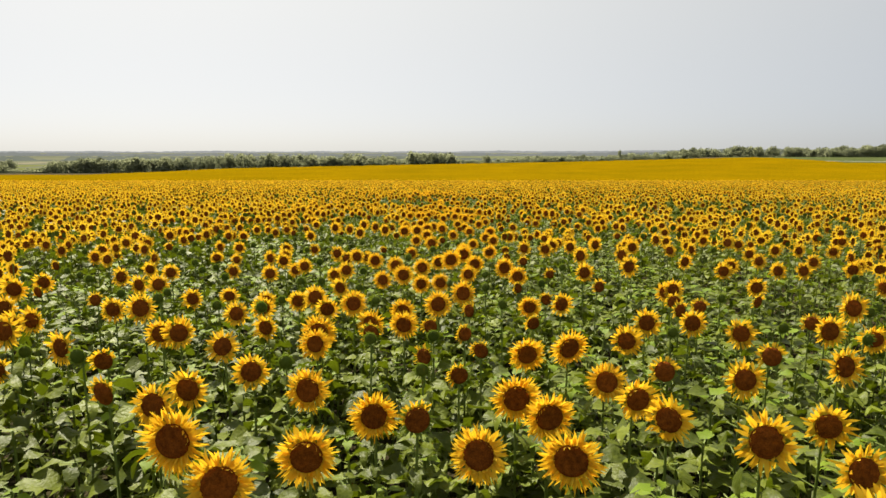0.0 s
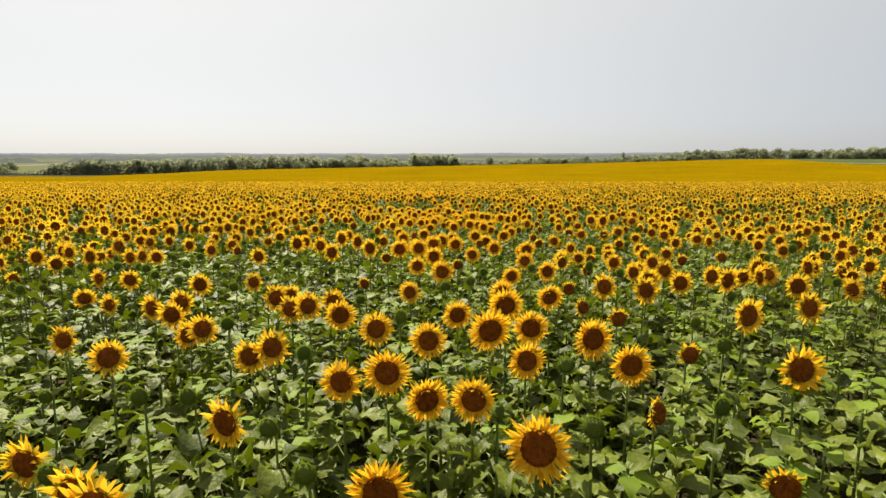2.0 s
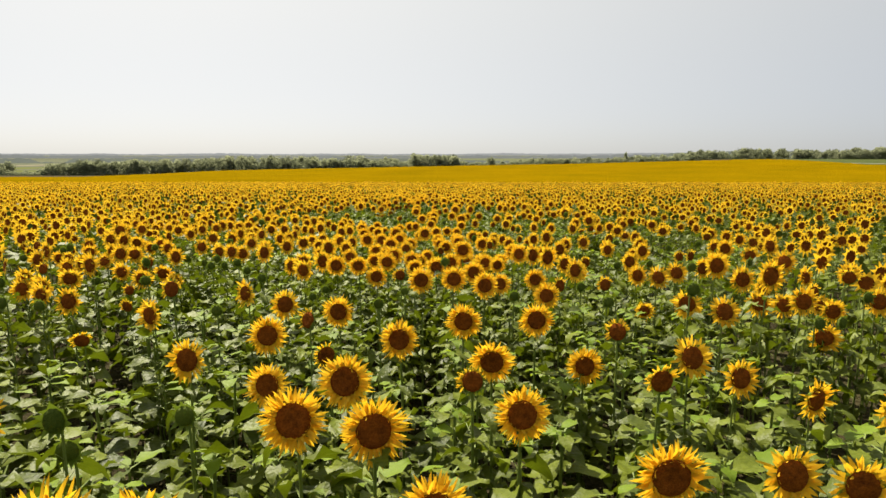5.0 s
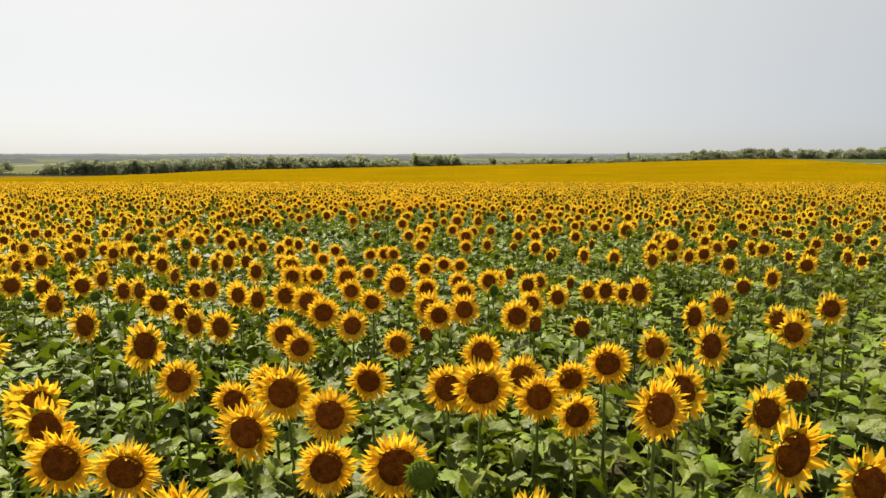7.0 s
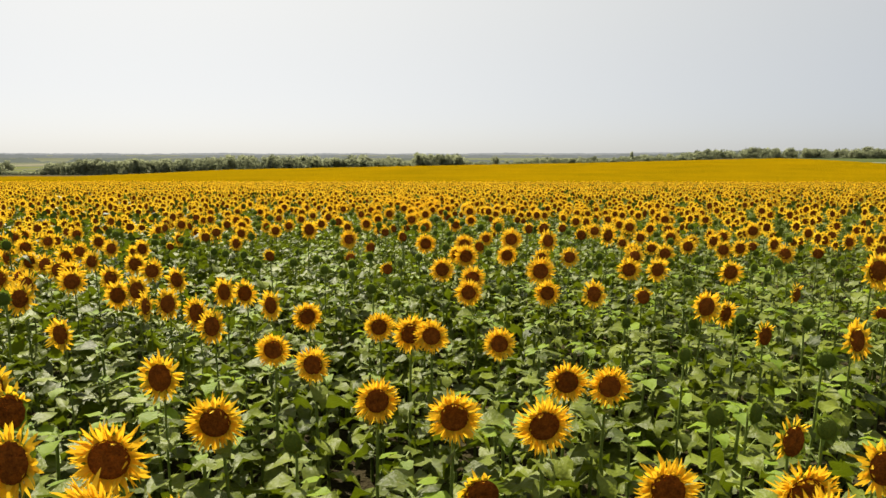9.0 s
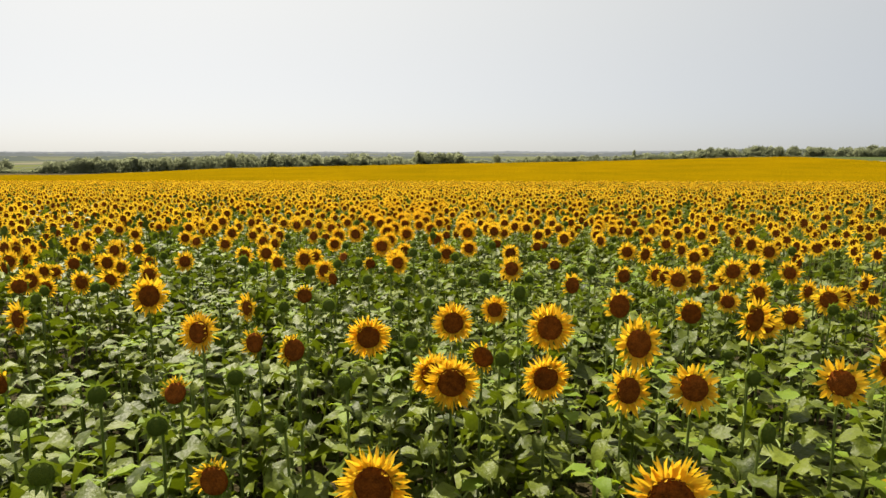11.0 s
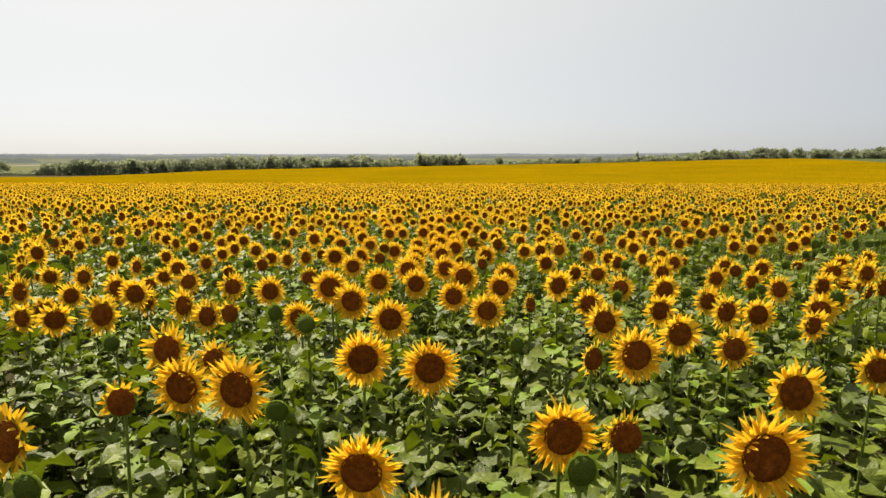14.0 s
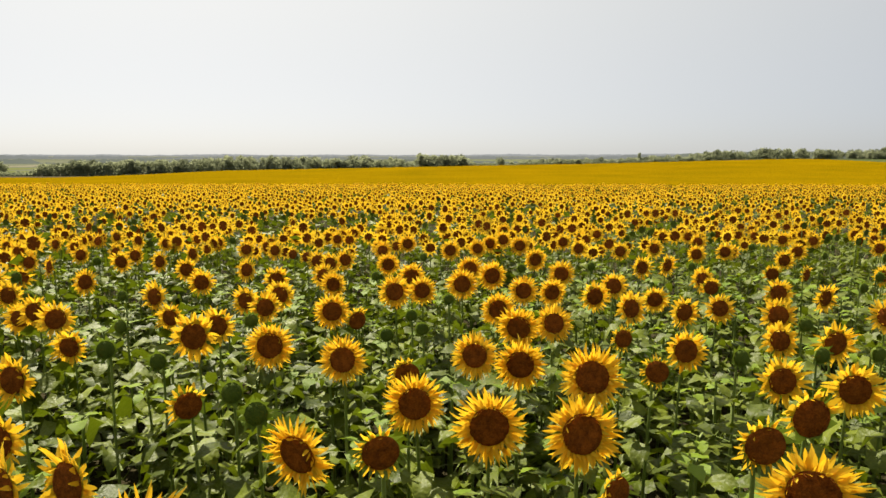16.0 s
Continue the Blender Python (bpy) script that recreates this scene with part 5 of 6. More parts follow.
open_head(2.56, 47.84, 1.62, 0.28)
open_head(3.72, 47.94, 1.62, 0.28)
bud(-6.71, 48.01, 1.60, 0.28)
bud(5.02, 48.02, 1.60, 0.28)
bud(-7.98, 48.18, 1.60, 0.28)
open_head(1.11, 48.20, 1.62, 0.28)
open_head(4.70, 48.26, 1.62, 0.28)
open_head(-3.18, 48.27, 1.62, 0.28)
open_head(5.65, 48.29, 1.62, 0.28)
bud(3.22, 48.44, 1.60, 0.28)
open_head(3.54, 48.56, 1.62, 0.28)
bud(0.16, 48.56, 1.60, 0.28)
open_head(-8.68, 48.57, 1.62, 0.28)
open_head(-7.23, 48.61, 1.62, 0.28)
open_head(-2.73, 48.65, 1.62, 0.28)
open_head(-0.46, 48.90, 1.62, 0.28)

# ---- parts that the single sunflowers share ----
rng = random.Random(11)


def one_mesh(name, shape, smooth=True):
    return shape.mesh(name, MATS, smooth)


LEAVES = [one_mesh("leaf", leaf_shape(rng, 0.26, 6)) for _ in range(14)]
STEMS = [one_mesh("stem", stem_shape(rng)) for _ in range(6)]


def head_meshes(kind):
    """Disc, petals and bracts of one head, one metre wide."""
    d, p, b = Soup(), Soup(), Soup()
    if kind == "open":
        dome(d, 0.275, 0.05, 22, _DISC)
        petals(p, rng, 1.03, 130, broad=0.72)
        bracts(b, rng, 1.0, 16)
    elif kind == "half":
        dome(d, 0.265, 0.07, 20, _DISC)
        start = rng.uniform(0.2, 1.4)
        petals(p, rng, 0.92, 28, 0.8, (start, start + rng.uniform(2.2, 4.4)))
        bracts(b, rng, 0.95, 20, 0.40, 0.12)
    else:
        dome(d, 0.26, 0.12, 20, _BUD, ((1.0, 0.0), (0.95, 0.5), (0.7, 0.9), (0.35, 1.0)))
        bracts(b, rng, 1.0, 22, 0.40, 0.16)
    return [one_mesh(n, s) if s.t else None for n, s in (("disc", d), ("petal_ring", p), ("bract_cup", b))]


HEADS = {"open": [head_meshes("open") for _ in range(9)], "half": [head_meshes("half") for _ in range(5)], "bud": [head_meshes("bud") for _ in range(4)]}
LABELS = {"open": "tall sunflower in full bloom with dark brown disc",
          "half": "sunflower with ragged partly open orange petals",
          "bud": "sunflower with closed green head and no petals"}


def child(name, data, parent, m, label=""):
    ob = new(name, data)
    ob.parent = parent
    ob.matrix_basis = m
    return tagged(ob, label) if label else ob


def sunflower(kind, x, y, h, size):
    """One plant: a stem, its leaves and a head of disc, petals and bracts."""
    root = new("sunflower")
    root.empty_display_size = 0.2
    stature = " above its neighbours" if h > 1.72 else " below its neighbours" if h < 1.53 else ""
    tagged(root, LABELS[kind] + stature, "sunflower", "sunflowers in the field")
    size *= rng.uniform(0.88, 1.08) * (1.0 if kind == "open" else 0.82 if kind == "half" else 0.62)
    root.location = (x, y + 0.03 + size * 0.1, float(ground_height(x, y)))
    neck = h - size * 0.04
    child("stem", rng.choice(STEMS), root, Matrix.Diagonal((1, 1, neck, 1)))
    for m, long in leaf_places(rng, 15, h):
        child("leaf", rng.choice(LEAVES), root, m @ Matrix.Scale(long / 0.26, 4))
    disc, rays, back = rng.choice(HEADS[kind])
    turn, nod = rng.gauss(0, 9), rng.gauss(5, 6)
    if kind != "open":
        turn, nod = rng.gauss(0, 26), rng.gauss(5, 9)
    head = child("disc", disc, root, Matrix.Translation((0, -0.03 - size * 0.1, h)) @ facing(turn, nod) @ Matrix.Rotation(rng.uniform(0, 6.28) if kind != "half" else 0, 4, "Z") @ Matrix.Scale(size, 4),
                 "dark brown seed disc" if kind != "bud" else "green unopened disc")
    if rays:
        child("petal_ring", rays, head, Matrix.Identity(4), "golden yellow ray petals")
    child("bract_cup", back, head, Matrix.Identity(4))


def lane_x(y):
    """The middle of the strip that the camera flies along."""
    return np.interp(y, (0, 15, 25, 40), (-0.1, 0.2, -0.3, -1.4))


order = sorted(KNOWN, key=lambda k: abs(k[1] - lane_x(k[2])) + (0.6 if k[0] == "bud" else 0))
SINGLE, REST = order[:300], order[300:]
for plant in SINGLE:
    sunflower(*plant)


# ---- the rest of the crop: whole plants at three degrees of fineness, joined by stretch of field ----
def whole_plant(kind, level):
    """A plant 1.62 m tall with a head 0.27 m wide."""
    s = Soup()
    fine = level == 0
    n = (14, 6, 2)[level] if kind != "leafy" else (13, 6)[level]
    for m, long in leaf_places(rng, n, 1.6):
        if level < 2:
            s.put(leaf_shape(rng, long * (1.0, 1.25)[level], (5, 3)[level], 3, fine), m)
        else:
            s.put(leaf_shape(rng, long * 1.7, 2, 2, False), m)
    if level < 2:
        s.put(stem_shape(rng, (3, 1)[level], (4, 3)[level]), Matrix.Diagonal((1, 1, 1.6, 1)))
    head, size = Soup(), 0.268 if kind == "open" else 0.235
    if kind == "leafy":
        for k in range(5 if fine else 2):
            m = Matrix.Translation((0, 0, 1.52 + 0.02 * k)) @ Matrix.Rotation(k * 2.4, 4, "Z")
            s.put(leaf_shape(rng, rng.uniform(0.06, 0.13), 4, 3, True, _YOUNG if rng.random() < 0.55 else _LEAF), m)
    elif level == 0:
        if kind == "bud":
            dome(head, size * 0.2, size * 0.1, 10, _BUD, ((1.0, 0.0), (0.8, 0.8)))
            bracts(head, rng, size * 0.76, 12, 0.4, 0.1)
        else:
            dome(head, size * 0.27, size * 0.05, 12, _DISC, ((1.0, 0.0), (0.75, 1.0)))
            petals(head, rng, size, 58 if kind == "open" else 22, 1.0 if kind == "open" else 0.75, (0, 6.28) if kind == "open" else (0.4, 4), True, 1.1)
            bracts(head, rng, size, 8)
    else:
        segs = (12, 5)[level - 1]
        if kind == "bud":
            dome(head, size * 0.24, size * 0.08, 6, _BUD, ((1.0, 0.0),))
        else:
            dome(head, size * 0.285, size * 0.10, (8, 5)[level - 1], _DISC, ((1.0, 0.5),))
            r0, r1 = size * 0.2, size * 0.52
            ring = []
            for i in range(segs * 2):
                a = 3.1416 * i / segs
                r = r1 * rng.uniform(0.88, 1.18) if i % 2 else r1 * rng.uniform(0.5, 0.68)
                ring.append((r * math.cos(a), r * math.sin(a), rng.uniform(-0.01, 0.03)))
            ring.append((0, 0, 0))
            head.add(ring, [(i, (i + 1) % (2 * segs), 2 * segs) for i in range(2 * segs)], _PETAL)
    s.put(head, Matrix.Translation((0, -0.05, 1.6)) @ facing(rng.gauss(0, 9 if kind == "open" else 16), rng.gauss(4, 7)))
    return np.array(s.v), np.array(s.t), np.array(s.m)


def stand_of_plants(name, level, places, label):
    """Joins whole plants, placed as rows of kind (0 open, 1 half, 2 bud), x, y, height, size factor."""
    shapes = [[whole_plant(k, level) for _ in range(n)] for k, n in (("open", 14), ("half", 6), ("bud", 6), ("leafy", (8, 8, 0)[level]))]
    draw = np.random.default_rng(level + 5)
    v, t, m, base = [], [], [], 0
    kinds = places[:, 0].astype(int)
    for k in range(4):
        mine = places[kinds == k]
        pick = draw.integers(0, len(shapes[k]), len(mine))
        for q, (sv, st, sm) in enumerate(shapes[k]):
            rows = mine[pick == q]
            if not len(rows):
                continue
            a = draw.normal(0, 0.16, len(rows))
            c, sn, f = np.cos(a)[:, None], np.sin(a)[:, None], rows[:, 4][:, None]
            x = (sv[None, :, 0] * c - sv[None, :, 1] * sn) * f + rows[:, 1][:, None]
            y = (sv[None, :, 0] * sn + sv[None, :, 1] * c) * f + rows[:, 2][:, None]
            z = sv[None, :, 2] * (rows[:, 3] / 1.62)[:, None] + ground_height(rows[:, 1], rows[:, 2])[:, None]
            v.append(np.stack([x, y, z], -1).reshape(-1, 3))
            t.append((st[None] + (base + np.arange(len(rows)) * len(sv))[:, None, None]).reshape(-1, 3))
            m.append(np.tile(sm, len(rows)))
            base += len(rows) * len(sv)
    v, t, m = np.concatenate(v), np.concatenate(t), np.concatenate(m)
    me = bpy.data.meshes.new(name)
    me.vertices.add(len(v))
    me.vertices.foreach_set("co", v.astype(np.float32).ravel())
    me.loops.add(t.size)
    me.loops.foreach_set("vertex_index", t.astype(np.int32).ravel())
    me.polygons.add(len(t))
    me.polygons.foreach_set("loop_start", np.arange(0, t.size, 3, dtype=np.int32))
    me.polygons.foreach_set("material_index", m.astype(np.int32))
    me.polygons.foreach_set("use_smooth", np.ones(len(t), bool))
    for k in MATS:
        me.materials.append(k)
    me.update(calc_edges=True)
    return tagged(new(name, me), label, "sunflowers", kind="stuff")


draw = np.random.default_rng(21)


def jittered(x0, x1, y0, y1, step):
    """Plants in drilled rows with uneven gaps."""
    gx, gy = np.meshgrid(np.arange(x0, x1, step), np.arange(y0, y1, step))
    p = np.stack([gx.ravel(), gy.ravel()], 1) + draw.uniform(-0.48, 0.48, (gx.size, 2)) * step
    return p


known_xy = np.array([(k[1], k[2]) for k in KNOWN])


def clear_of_known(p, gap):
    keep = np.ones(len(p), bool)
    for a, b in known_xy:
        keep &= (p[:, 0] - a) ** 2 + (p[:, 1] - b) ** 2 > gap * gap
    return p[keep]


def with_kinds(p, share_open, share_half, low=0.0):
    u, n = draw.uniform(0, 1, len(p)), len(p)
    u = u - 0.5 * np.array([noise.noise((a / 5.0, b / 4.0, 2.5)) for a, b in p]) + 0.10 * ease(3, 9, p[:, 0])
    kind = np.where(u < share_open, 0, np.where(u < share_open + share_half, 1, 2))
    h = np.clip(draw.normal(HEAD, 0.11, n), 1.3, 1.9) - low * (kind > 0)
    return np.column_stack([kind, p, h, draw.uniform(0.9, 1.1, n)])


# the strip whose heads are all known: only low leafy plants between them
p = clear_of_known(jittered(-5.6, 4.6, 0.4, 46.5, 0.415), 0.15)
off = np.abs(p[:, 0] - lane_x(p[:, 1]))
edge = np.interp(p[:, 1], (0, 2, 3.5, 40, 42.5, 45), (0.3, 1.6, 2.9, 2.9, 1.0, 0.2))
unseen = ((p[:, 1] > 13.9) & (p[:, 1] < 16.4)) | ((p[:, 1] > 25.4) & (p[:, 1] < 27.9))


def all_known(p):
    """Whether a place lies in one of the wedges of field whose heads all stand in known places."""
    seen = np.zeros(len(p), bool)
    for cx, cy, near, far in ((0, 0, 4.2, 11.0), (-0.1, 6.4, 3.4, 9.4), (0.4, 14.4, 3.4, 9.4), (-0.3, 20.6, 3.1, 8.6), (-0.3, 27.1, 3.4, 9.4), (-1.0, 33.7, 3.2, 9.0), (-1.4, 38.0, 3.1, 8.6)):
        d = p[:, 1] - cy
        seen |= (d > near) & (d < far) & (np.abs(p[:, 0] - cx) < 0.73 * d)
    return seen


catalogued = (off < np.where(unseen, 1.9, edge)) | all_known(p)
inner, outer = p[catalogued], p[~catalogued]
low = with_kinds(inner, 0.0, 0.0)
low[:, 0] = 3
low[:, 3] = draw.uniform(1.02, 1.38, len(low))
low[:, 4] *= 1.18
beside = with_kinds(outer, 0.56, 0.12)


def thin_patch(rows):
    """A patch of the field where many plants have not come into flower."""
    green = (rows[:, 2] > 22.5) & (rows[:, 2] < 30.5) & (rows[:, 1] > -1.2 + 0.15 * (rows[:, 2] - 26)) & (draw.uniform(0, 1, len(rows)) < 0.55)
    rows[green & (rows[:, 0] == 0), 0] = 2
    rows[green, 3] -= 0.12
    return rows


beside = thin_patch(beside)
rest = np.array([[{"open": 0, "half": 1, "bud": 2}[k], x, y + 0.05, h * 1.0125, s / 0.29] for k, x, y, h, s in REST])
stand_of_plants("near_sunflowers", 0, np.concatenate([low, beside, rest]), "dense sunflower crop with broad green leaves and yellow heads")
p = jittered(-22, 22, 2, 54, 0.46)
p = p[~((p[:, 0] > -5.6) & (p[:, 0] < 4.6) & (p[:, 1] < 46.5)) & (np.abs(p[:, 0]) < p[:, 1] * 0.86 + 2)]
middle = thin_patch(with_kinds(p, 0.60, 0.10))
hit = all_known(p)
middle[hit, 0], middle[hit, 3] = 3, draw.uniform(1.05, 1.45, hit.sum())
stand_of_plants("middle_sunflowers", 1, middle, "sunflower crop in bloom farther down the slope")
p = jittered(-100, 100, 22, 114, 0.56)
p = p[~((np.abs(p[:, 0]) < 22) & (p[:, 1] < 54)) & (np.abs(p[:, 0]) < p[:, 1] * 0.80 + 3)]
q = jittered(-100, 100, -18, 114, 1.15)          # the field goes on beside and behind
q = q[(np.abs(q[:, 0]) > np.clip(q[:, 1], 0, 200) * 0.80 + 3.5) & ~((q[:, 0] > -5.6) & (q[:, 0] < 4.6) & (q[:, 1] > 0.2))
      & ~((np.abs(q[:, 0]) < 22) & (np.abs(q[:, 0]) < q[:, 1] * 0.86 + 2)) | (q[:, 1] < 0.2)]
q = q[(np.hypot(q[:, 0], q[:, 1]) > 1.2)]
p = np.concatenate([p, q])
stand_of_plants("distant_sunflowers", 2, with_kinds(p, 0.66, 0.08), "small yellow sunflower heads far down the field")


# ---- windbreak of trees behind the field ----
rng = random.Random(5)


def leaf_cloud(s, c, r, count, big):
    """Many small leaf clumps with every tilt round and in a lobe of a crown."""
    for _ in range(count):
        d = Vector((rng.gauss(0, 1), rng.gauss(0, 1), rng.gauss(0, 1))).normalized() * r * rng.uniform(0.55, 1.12)
        q = c + Vector((d.x, d.y, d.z * 0.85))
        a = Vector((rng.gauss(0, 1), rng.gauss(0, 1), rng.gauss(0, 1))).normalized()
        b = a.orthogonal().normalized()
        size = big * rng.uniform(0.7, 1.4)
        s.add([q - a * size, q + b * size, q + a * size * 0.8 - b * size * 0.4], [(0, 1, 2)], 0)


def crown_mesh():
    """A crown one metre tall and about as wide, of many small leaf clumps on several lobes."""
    s = Soup()
    for _ in range(rng.randint(9, 12)):
        z = rng.uniform(0.2, 0.82)
        leaf_cloud(s, Vector((rng.uniform(-0.3, 0.3) * (1.25 - z), rng.uniform(-0.3, 0.3) * (1.25 - z), z)), rng.uniform(0.13, 0.23), 76, 0.052)
    top = max(p[2] for p in s.v)
    s.v = [(x, y, z / top) for x, y, z in s.v]
    return s.mesh("crown", [HAZY_CANOPY], False)


def trunk_mesh():
    """A tapered trunk with three limbs, one metre tall."""
    s = Soup()

    def limb(a, b, r0, r1):
        side = (b - a).orthogonal().normalized()
        other = (b - a).cross(side).normalized()
        ring = [q + (side * math.cos(k * 1.2566) + other * math.sin(k * 1.2566)) * r for q, r in ((a, r0), (b, r1)) for k in range(5)]
        s.add(ring, [t for k in range(5) for t in ((k, (k + 1) % 5, 5 + (k + 1) % 5), (k, 5 + (k + 1) % 5, 5 + k))], 0)

    top = Vector((rng.uniform(-0.04, 0.04), rng.uniform(-0.04, 0.04), 0.62))
    limb(Vector((0, 0, -0.03)), top, 0.03, 0.012)
    for _ in range(3):
        f = rng.uniform(0.35, 0.75)
        limb(top * f, top * f + Vector((rng.uniform(-0.25, 0.25), rng.uniform(-0.25, 0.25), 0.25)), 0.014, 0.005)
    return s.mesh("trunk", [BARK])


CROWNS, TRUNKS = [crown_mesh() for _ in range(7)], [trunk_mesh() for _ in range(3)]


def tree(x, y, height, width, label):
    root = new("tree")
    root.location = (x, y, float(ground_height(x, y)))
    tagged(root, label, "tree", "windbreak trees")
    child("trunk", rng.choice(TRUNKS), root, Matrix.Scale(height, 4))
    child("crown", rng.choice(CROWNS), root, Matrix.Rotation(rng.uniform(0, 6.28), 4, "Z") @ Matrix.Diagonal((width, width, height, 1)), "leafy crown in dull green paled with haze")


def belt(y, deep, xs, tops, broad, label):
    """A row of trees side by side along the line y, whose tops follow the heights given for each x."""
    x = xs[0]
    while x < xs[-1]:
        at = y + rng.uniform(-deep, deep)
        tall = float(np.interp(x, xs, tops)) + rng.uniform(-0.4, 3.0) - float(ground_height(x, at))
        tree(x, at, max(2.5, tall), max(5.5, min(tall, 20) * rng.uniform(*broad)), label)
        x += rng.uniform(3.4, 5.2)
    undergrowth(y - deep - 3, xs, tops)


def undergrowth(y, xs, tops):
    """Bushes below and between the trees of a belt: lumpy leaf masses with loose clumps, heaped to half the trees' height."""
    s, x = Soup(), xs[0]
    while x < xs[-1]:
        foot = float(ground_height(x, y))
        high = max(2.0, (float(np.interp(x, xs, tops)) - foot) * rng.uniform(0.72, 1.0))
        for f in (0.1, 0.35, 0.6, 0.85):
            leaf_cloud(s, Vector((x + rng.uniform(-2, 2), y + rng.uniform(-2, 2) + 2 * f, foot + high * f)), rng.uniform(1.7, 3.2), 44, 0.8)
        x += rng.uniform(1.9, 3.0)
    tagged(new("hedge_undergrowth", s.mesh("hedge_undergrowth", [HAZY_CANOPY], False)), "dense green bushes below the windbreak trees", "undergrowth", kind="stuff")


belt(650, 12, (-502, -472, -469, -429, -425, -414, -404, -390, -362, -354, -340, -312, -290, -265, -240, -209, -202, -195, -179, -176, -170, -157, -152, -147, -141, -136, -121, -114, -108, -89, -81, -59, -42, -36, 7, 21),
     (-8.9, -9.5, -19.5, -19.5, -11.5, -9.0, -10.5, -6.8, -7.5, -8.5, -6.7, -6.7, -5.8, -6.4, -3.3, -3.3, -9.5, -3.9, -3.9, -8.9, -2.7, -3.3, -7.7, -2.0, -2.0, -7.0, -3.9, -10.8, -2.0, -3.3, -6.4, -3.9, -8.9, -1.4, -1.4, -9.5),
     (0.8, 1.15), "mature broad-leaved tree in a hazy field windbreak")
belt(850, 16, (23, 54, 83, 123, 144, 176, 213, 246, 275, 311, 332, 352, 373, 401, 422, 471, 528, 569, 700),
     (-12.0, -12.5, -12.0, -8.3, -6.7, -7.5, -7.5, -6.5, -2.4, -3.5, -0.6, 5.1, 3.5, 3.5, 7.4, 6.0, 5.1, 4.3, 5.0),
     (0.8, 1.2), "hazy tree in a distant hedge behind the rise")
belt(600, 20, (378, 399, 413, 430, 441, 445, 456, 494),
     (1.5, 2.7, 5.5, 8.4, 7.3, 5.5, 7.3, 9.1),
     (0.9, 1.3), "leafy green tree of the wood beside the field")


def lone_tree(x, y, top, width, label):
    """A tree that stands out, with its top at the height given."""
    tree(x, y, top - float(ground_height(x, y)), width, label)


lone_tree(-188, 640, 0.4, 14, "tall round-headed tree standing above the windbreak")
lone_tree(-143, 642, -2.8, 12, "broad dark tree in the windbreak")
lone_tree(48, 655, -1.9, 12, "single round tree standing behind a low hedge")
lone_tree(181, 850, -4.4, 11, "small round tree in a distant hedge")
lone_tree(201, 850, -3.0, 13, "broad tree rising out of a distant hedge")
lone_tree(252, 850, 3.6, 8, "thin tall tree standing above the hedge")
lone_tree(356, 850, 4.4, 15, "round-headed tree above the distant trees")
lone_tree(423, 850, 5.8, 16, "tall dark tree above the distant trees")


# ---- open land and woods in the distance ----
def land_patch(name, x0, x1, y0, y1, mat, label, up=0.15):
    xs, ys = np.linspace(x0, x1, 9), np.linspace(y0, y1, 7)
    ob = sheet(name, xs, ys, lambda a, b: ground_height(a, b) + up, mat)
    return tagged(ob, label, "field", kind="structure")


land_patch("meadow", -640, -490, 690, 800, MEADOW, "bright green meadow beyond the windbreak")
land_patch("meadow", -720, -610, 802, 960, MEADOW, "bright green meadow beyond the windbreak")
land_patch("stubble_field", -800, -730, 1040, 1180, STUBBLE, "pale tan harvested field in the distance")
land_patch("meadow", -60, 600, 1400, 2250, HAZY_PASTURE, "light green meadow strip in the distance")
land_patch("stubble_field", 400, 700, 1500, 2000, STUBBLE, "pale harvested strip near the horizon")
land_patch("meadow", 250, 480, 432, 590, VERGE, "green grass verge beside the end of the field")
road = sheet("road", np.linspace(284, 420, 24), np.linspace(466, 471, 3), lambda a, b: ground_height(a, b) + 0.3 + 0 * a, TRACK)
tagged(road, "pale dirt track along the edge of the field", "road", kind="structure")


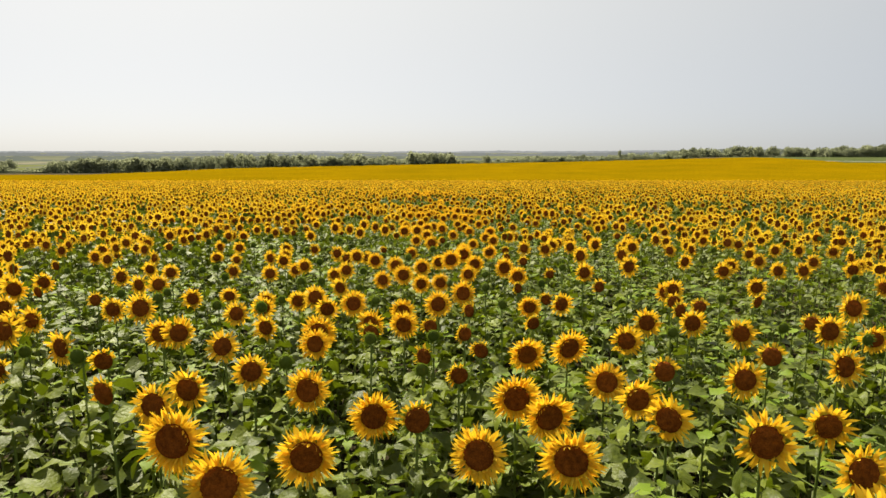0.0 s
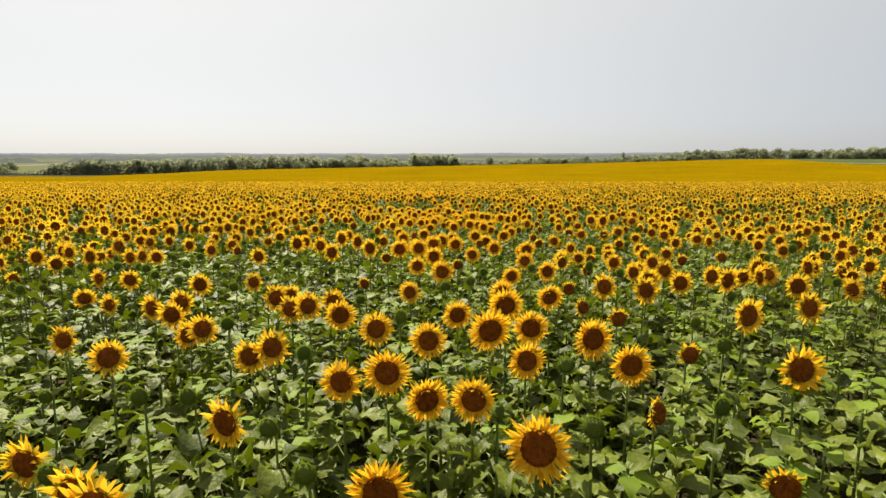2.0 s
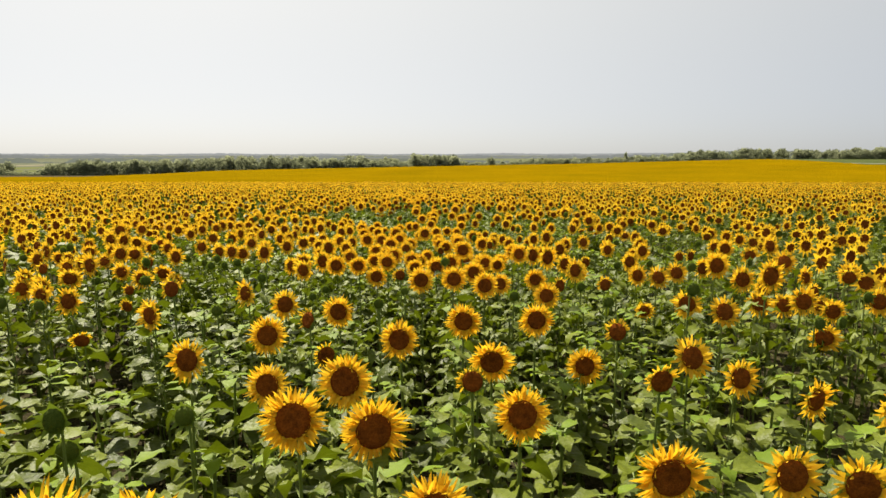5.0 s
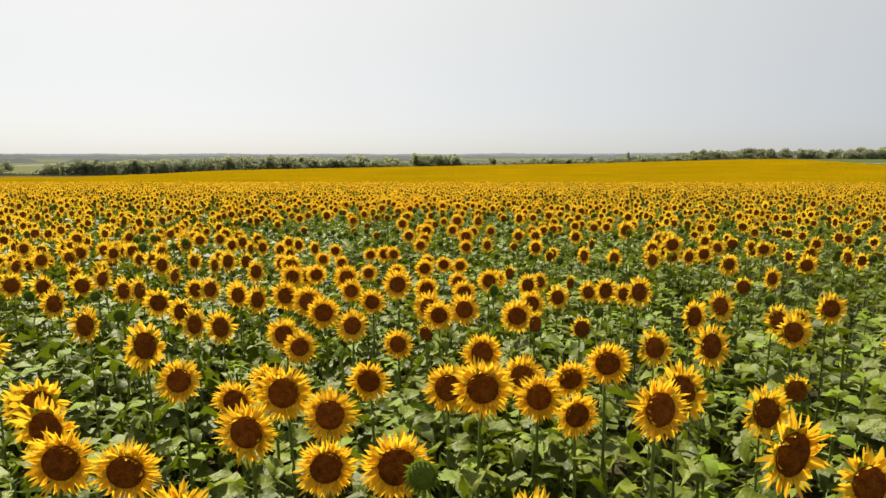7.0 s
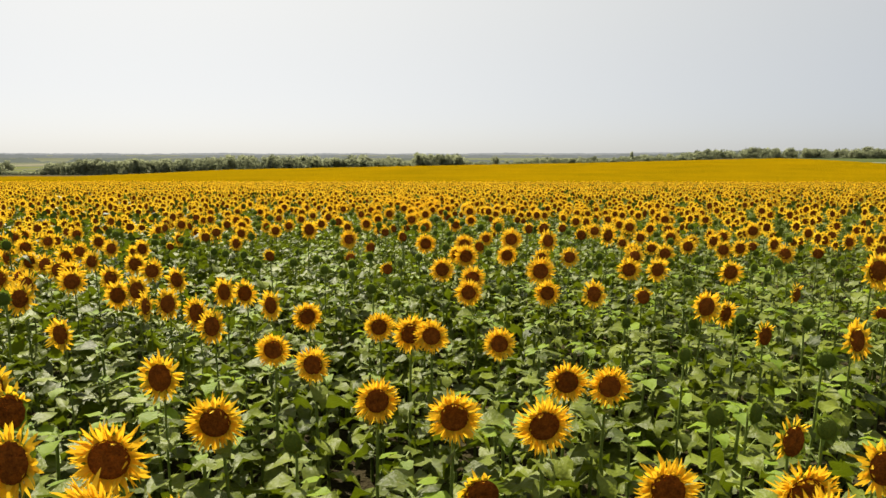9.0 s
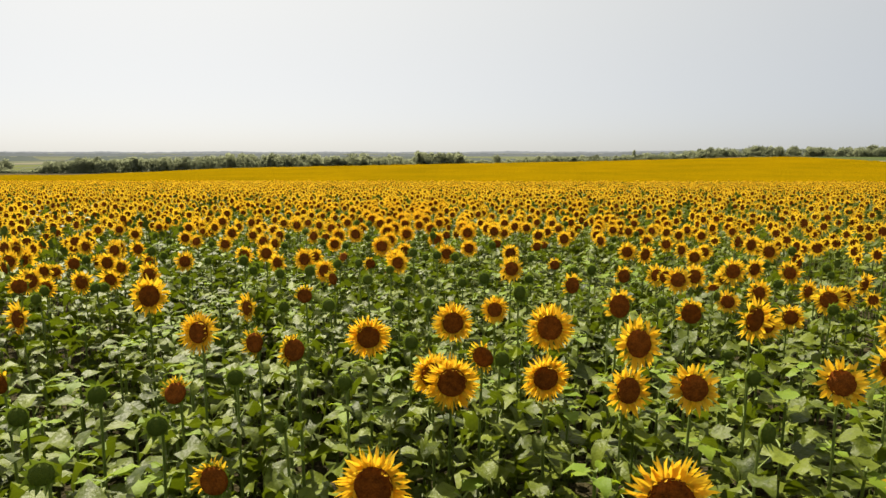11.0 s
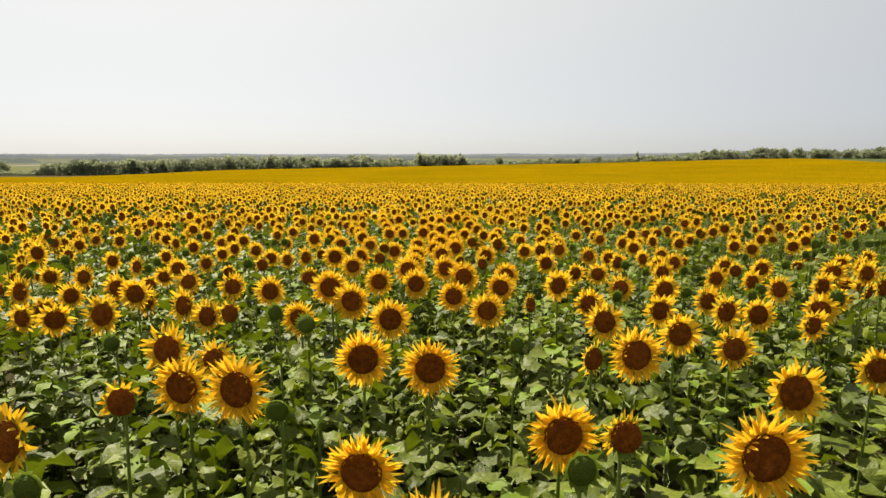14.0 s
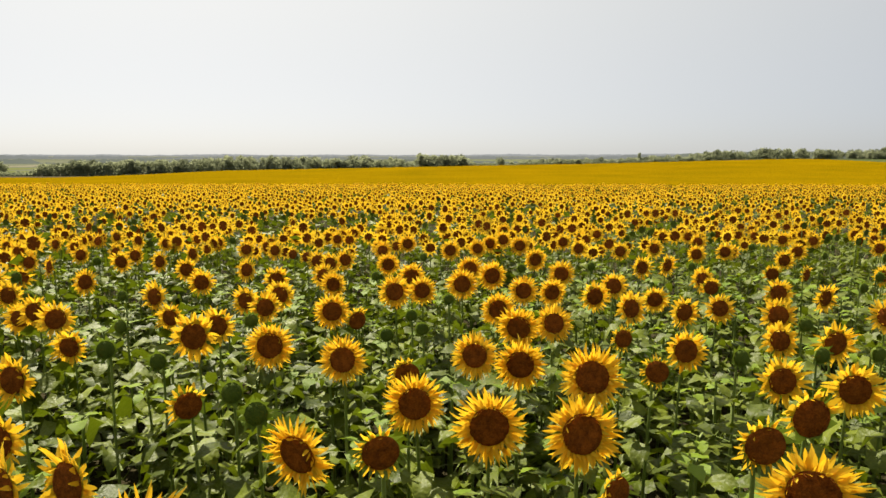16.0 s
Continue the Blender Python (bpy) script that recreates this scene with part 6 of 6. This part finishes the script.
def ridge(name, y, x0, x1, top, mat, label):
    """A far wooded ridge with an uneven skyline."""
    n = 1600
    xs = np.linspace(x0, x1, n)
    tops = np.array([top(v) for v in xs])
    low = np.full(n, -45.0)
    v = np.concatenate([np.stack([xs, np.full(n, y), low], 1), np.stack([xs, np.full(n, y), tops], 1), np.stack([xs, np.full(n, y + 120), low], 1)])
    i = np.arange(n - 1)
    f = np.concatenate([np.stack([i, i + 1, i + 1 + n, i + n], 1), np.stack([i + n, i + 1 + n, i + 1 + 2 * n, i + 2 * n], 1)])
    me = bpy.data.meshes.new(name)
    me.from_pydata(v.tolist(), [], f.tolist())
    me.materials.append(mat)
    return tagged(new(name, me), label, "backdrop", kind="structure")


def bumps(v, size, high):
    return high * (noise.noise((v / size, 0.3, 1.7)) + 0.6 * noise.noise((v / size * 3.1, 4.3, 0.7)) + 0.4 * noise.noise((v / size * 9.0, 8.3, 2.7)) + 0.5 * noise.noise((v / 11.0, 2.3, 5.7)) + 0.4 * noise.noise((v / 5.0, 6.3, 3.1)))


# the haze on these ridges is emitted as their colour
ridge("backdrop_1", 4200, -4300, 4300, lambda v: -9 + 12 * float(ease(500, 3000, v)) + bumps(v, 400, 5), glowing_backdrop("far_ridge_glow", (0.17, 0.175, 0.175), (0.20, 0.205, 0.20)), "pale hazy wooded ridge on the horizon")
ridge("backdrop_2", 2300, -2600, 2600, lambda v: -13 + 14 * float(ease(250, 1400, v)) + bumps(v, 120, 4.5) + 4 * float(ease(-1450, -1700, v)), glowing_backdrop("mid_ridge_glow", (0.118, 0.124, 0.114), (0.142, 0.147, 0.135)), "grey-green belt of distant woods")
ridge("backdrop_3", 1320, -1000, 1500, lambda v: -12.5 + 16.5 * float(ease(250, 650, v)) + bumps(v, 60, 3.0) - 9 * (float(ease(-925, -905, v)) - float(ease(-850, -820, v))) - 5 * (float(ease(0, 60, v)) - float(ease(330, 400, v))), glowing_backdrop("near_belt_glow", (0.095, 0.103, 0.083), (0.122, 0.130, 0.102)), "hazy belt of woods and hedges behind the windbreak")
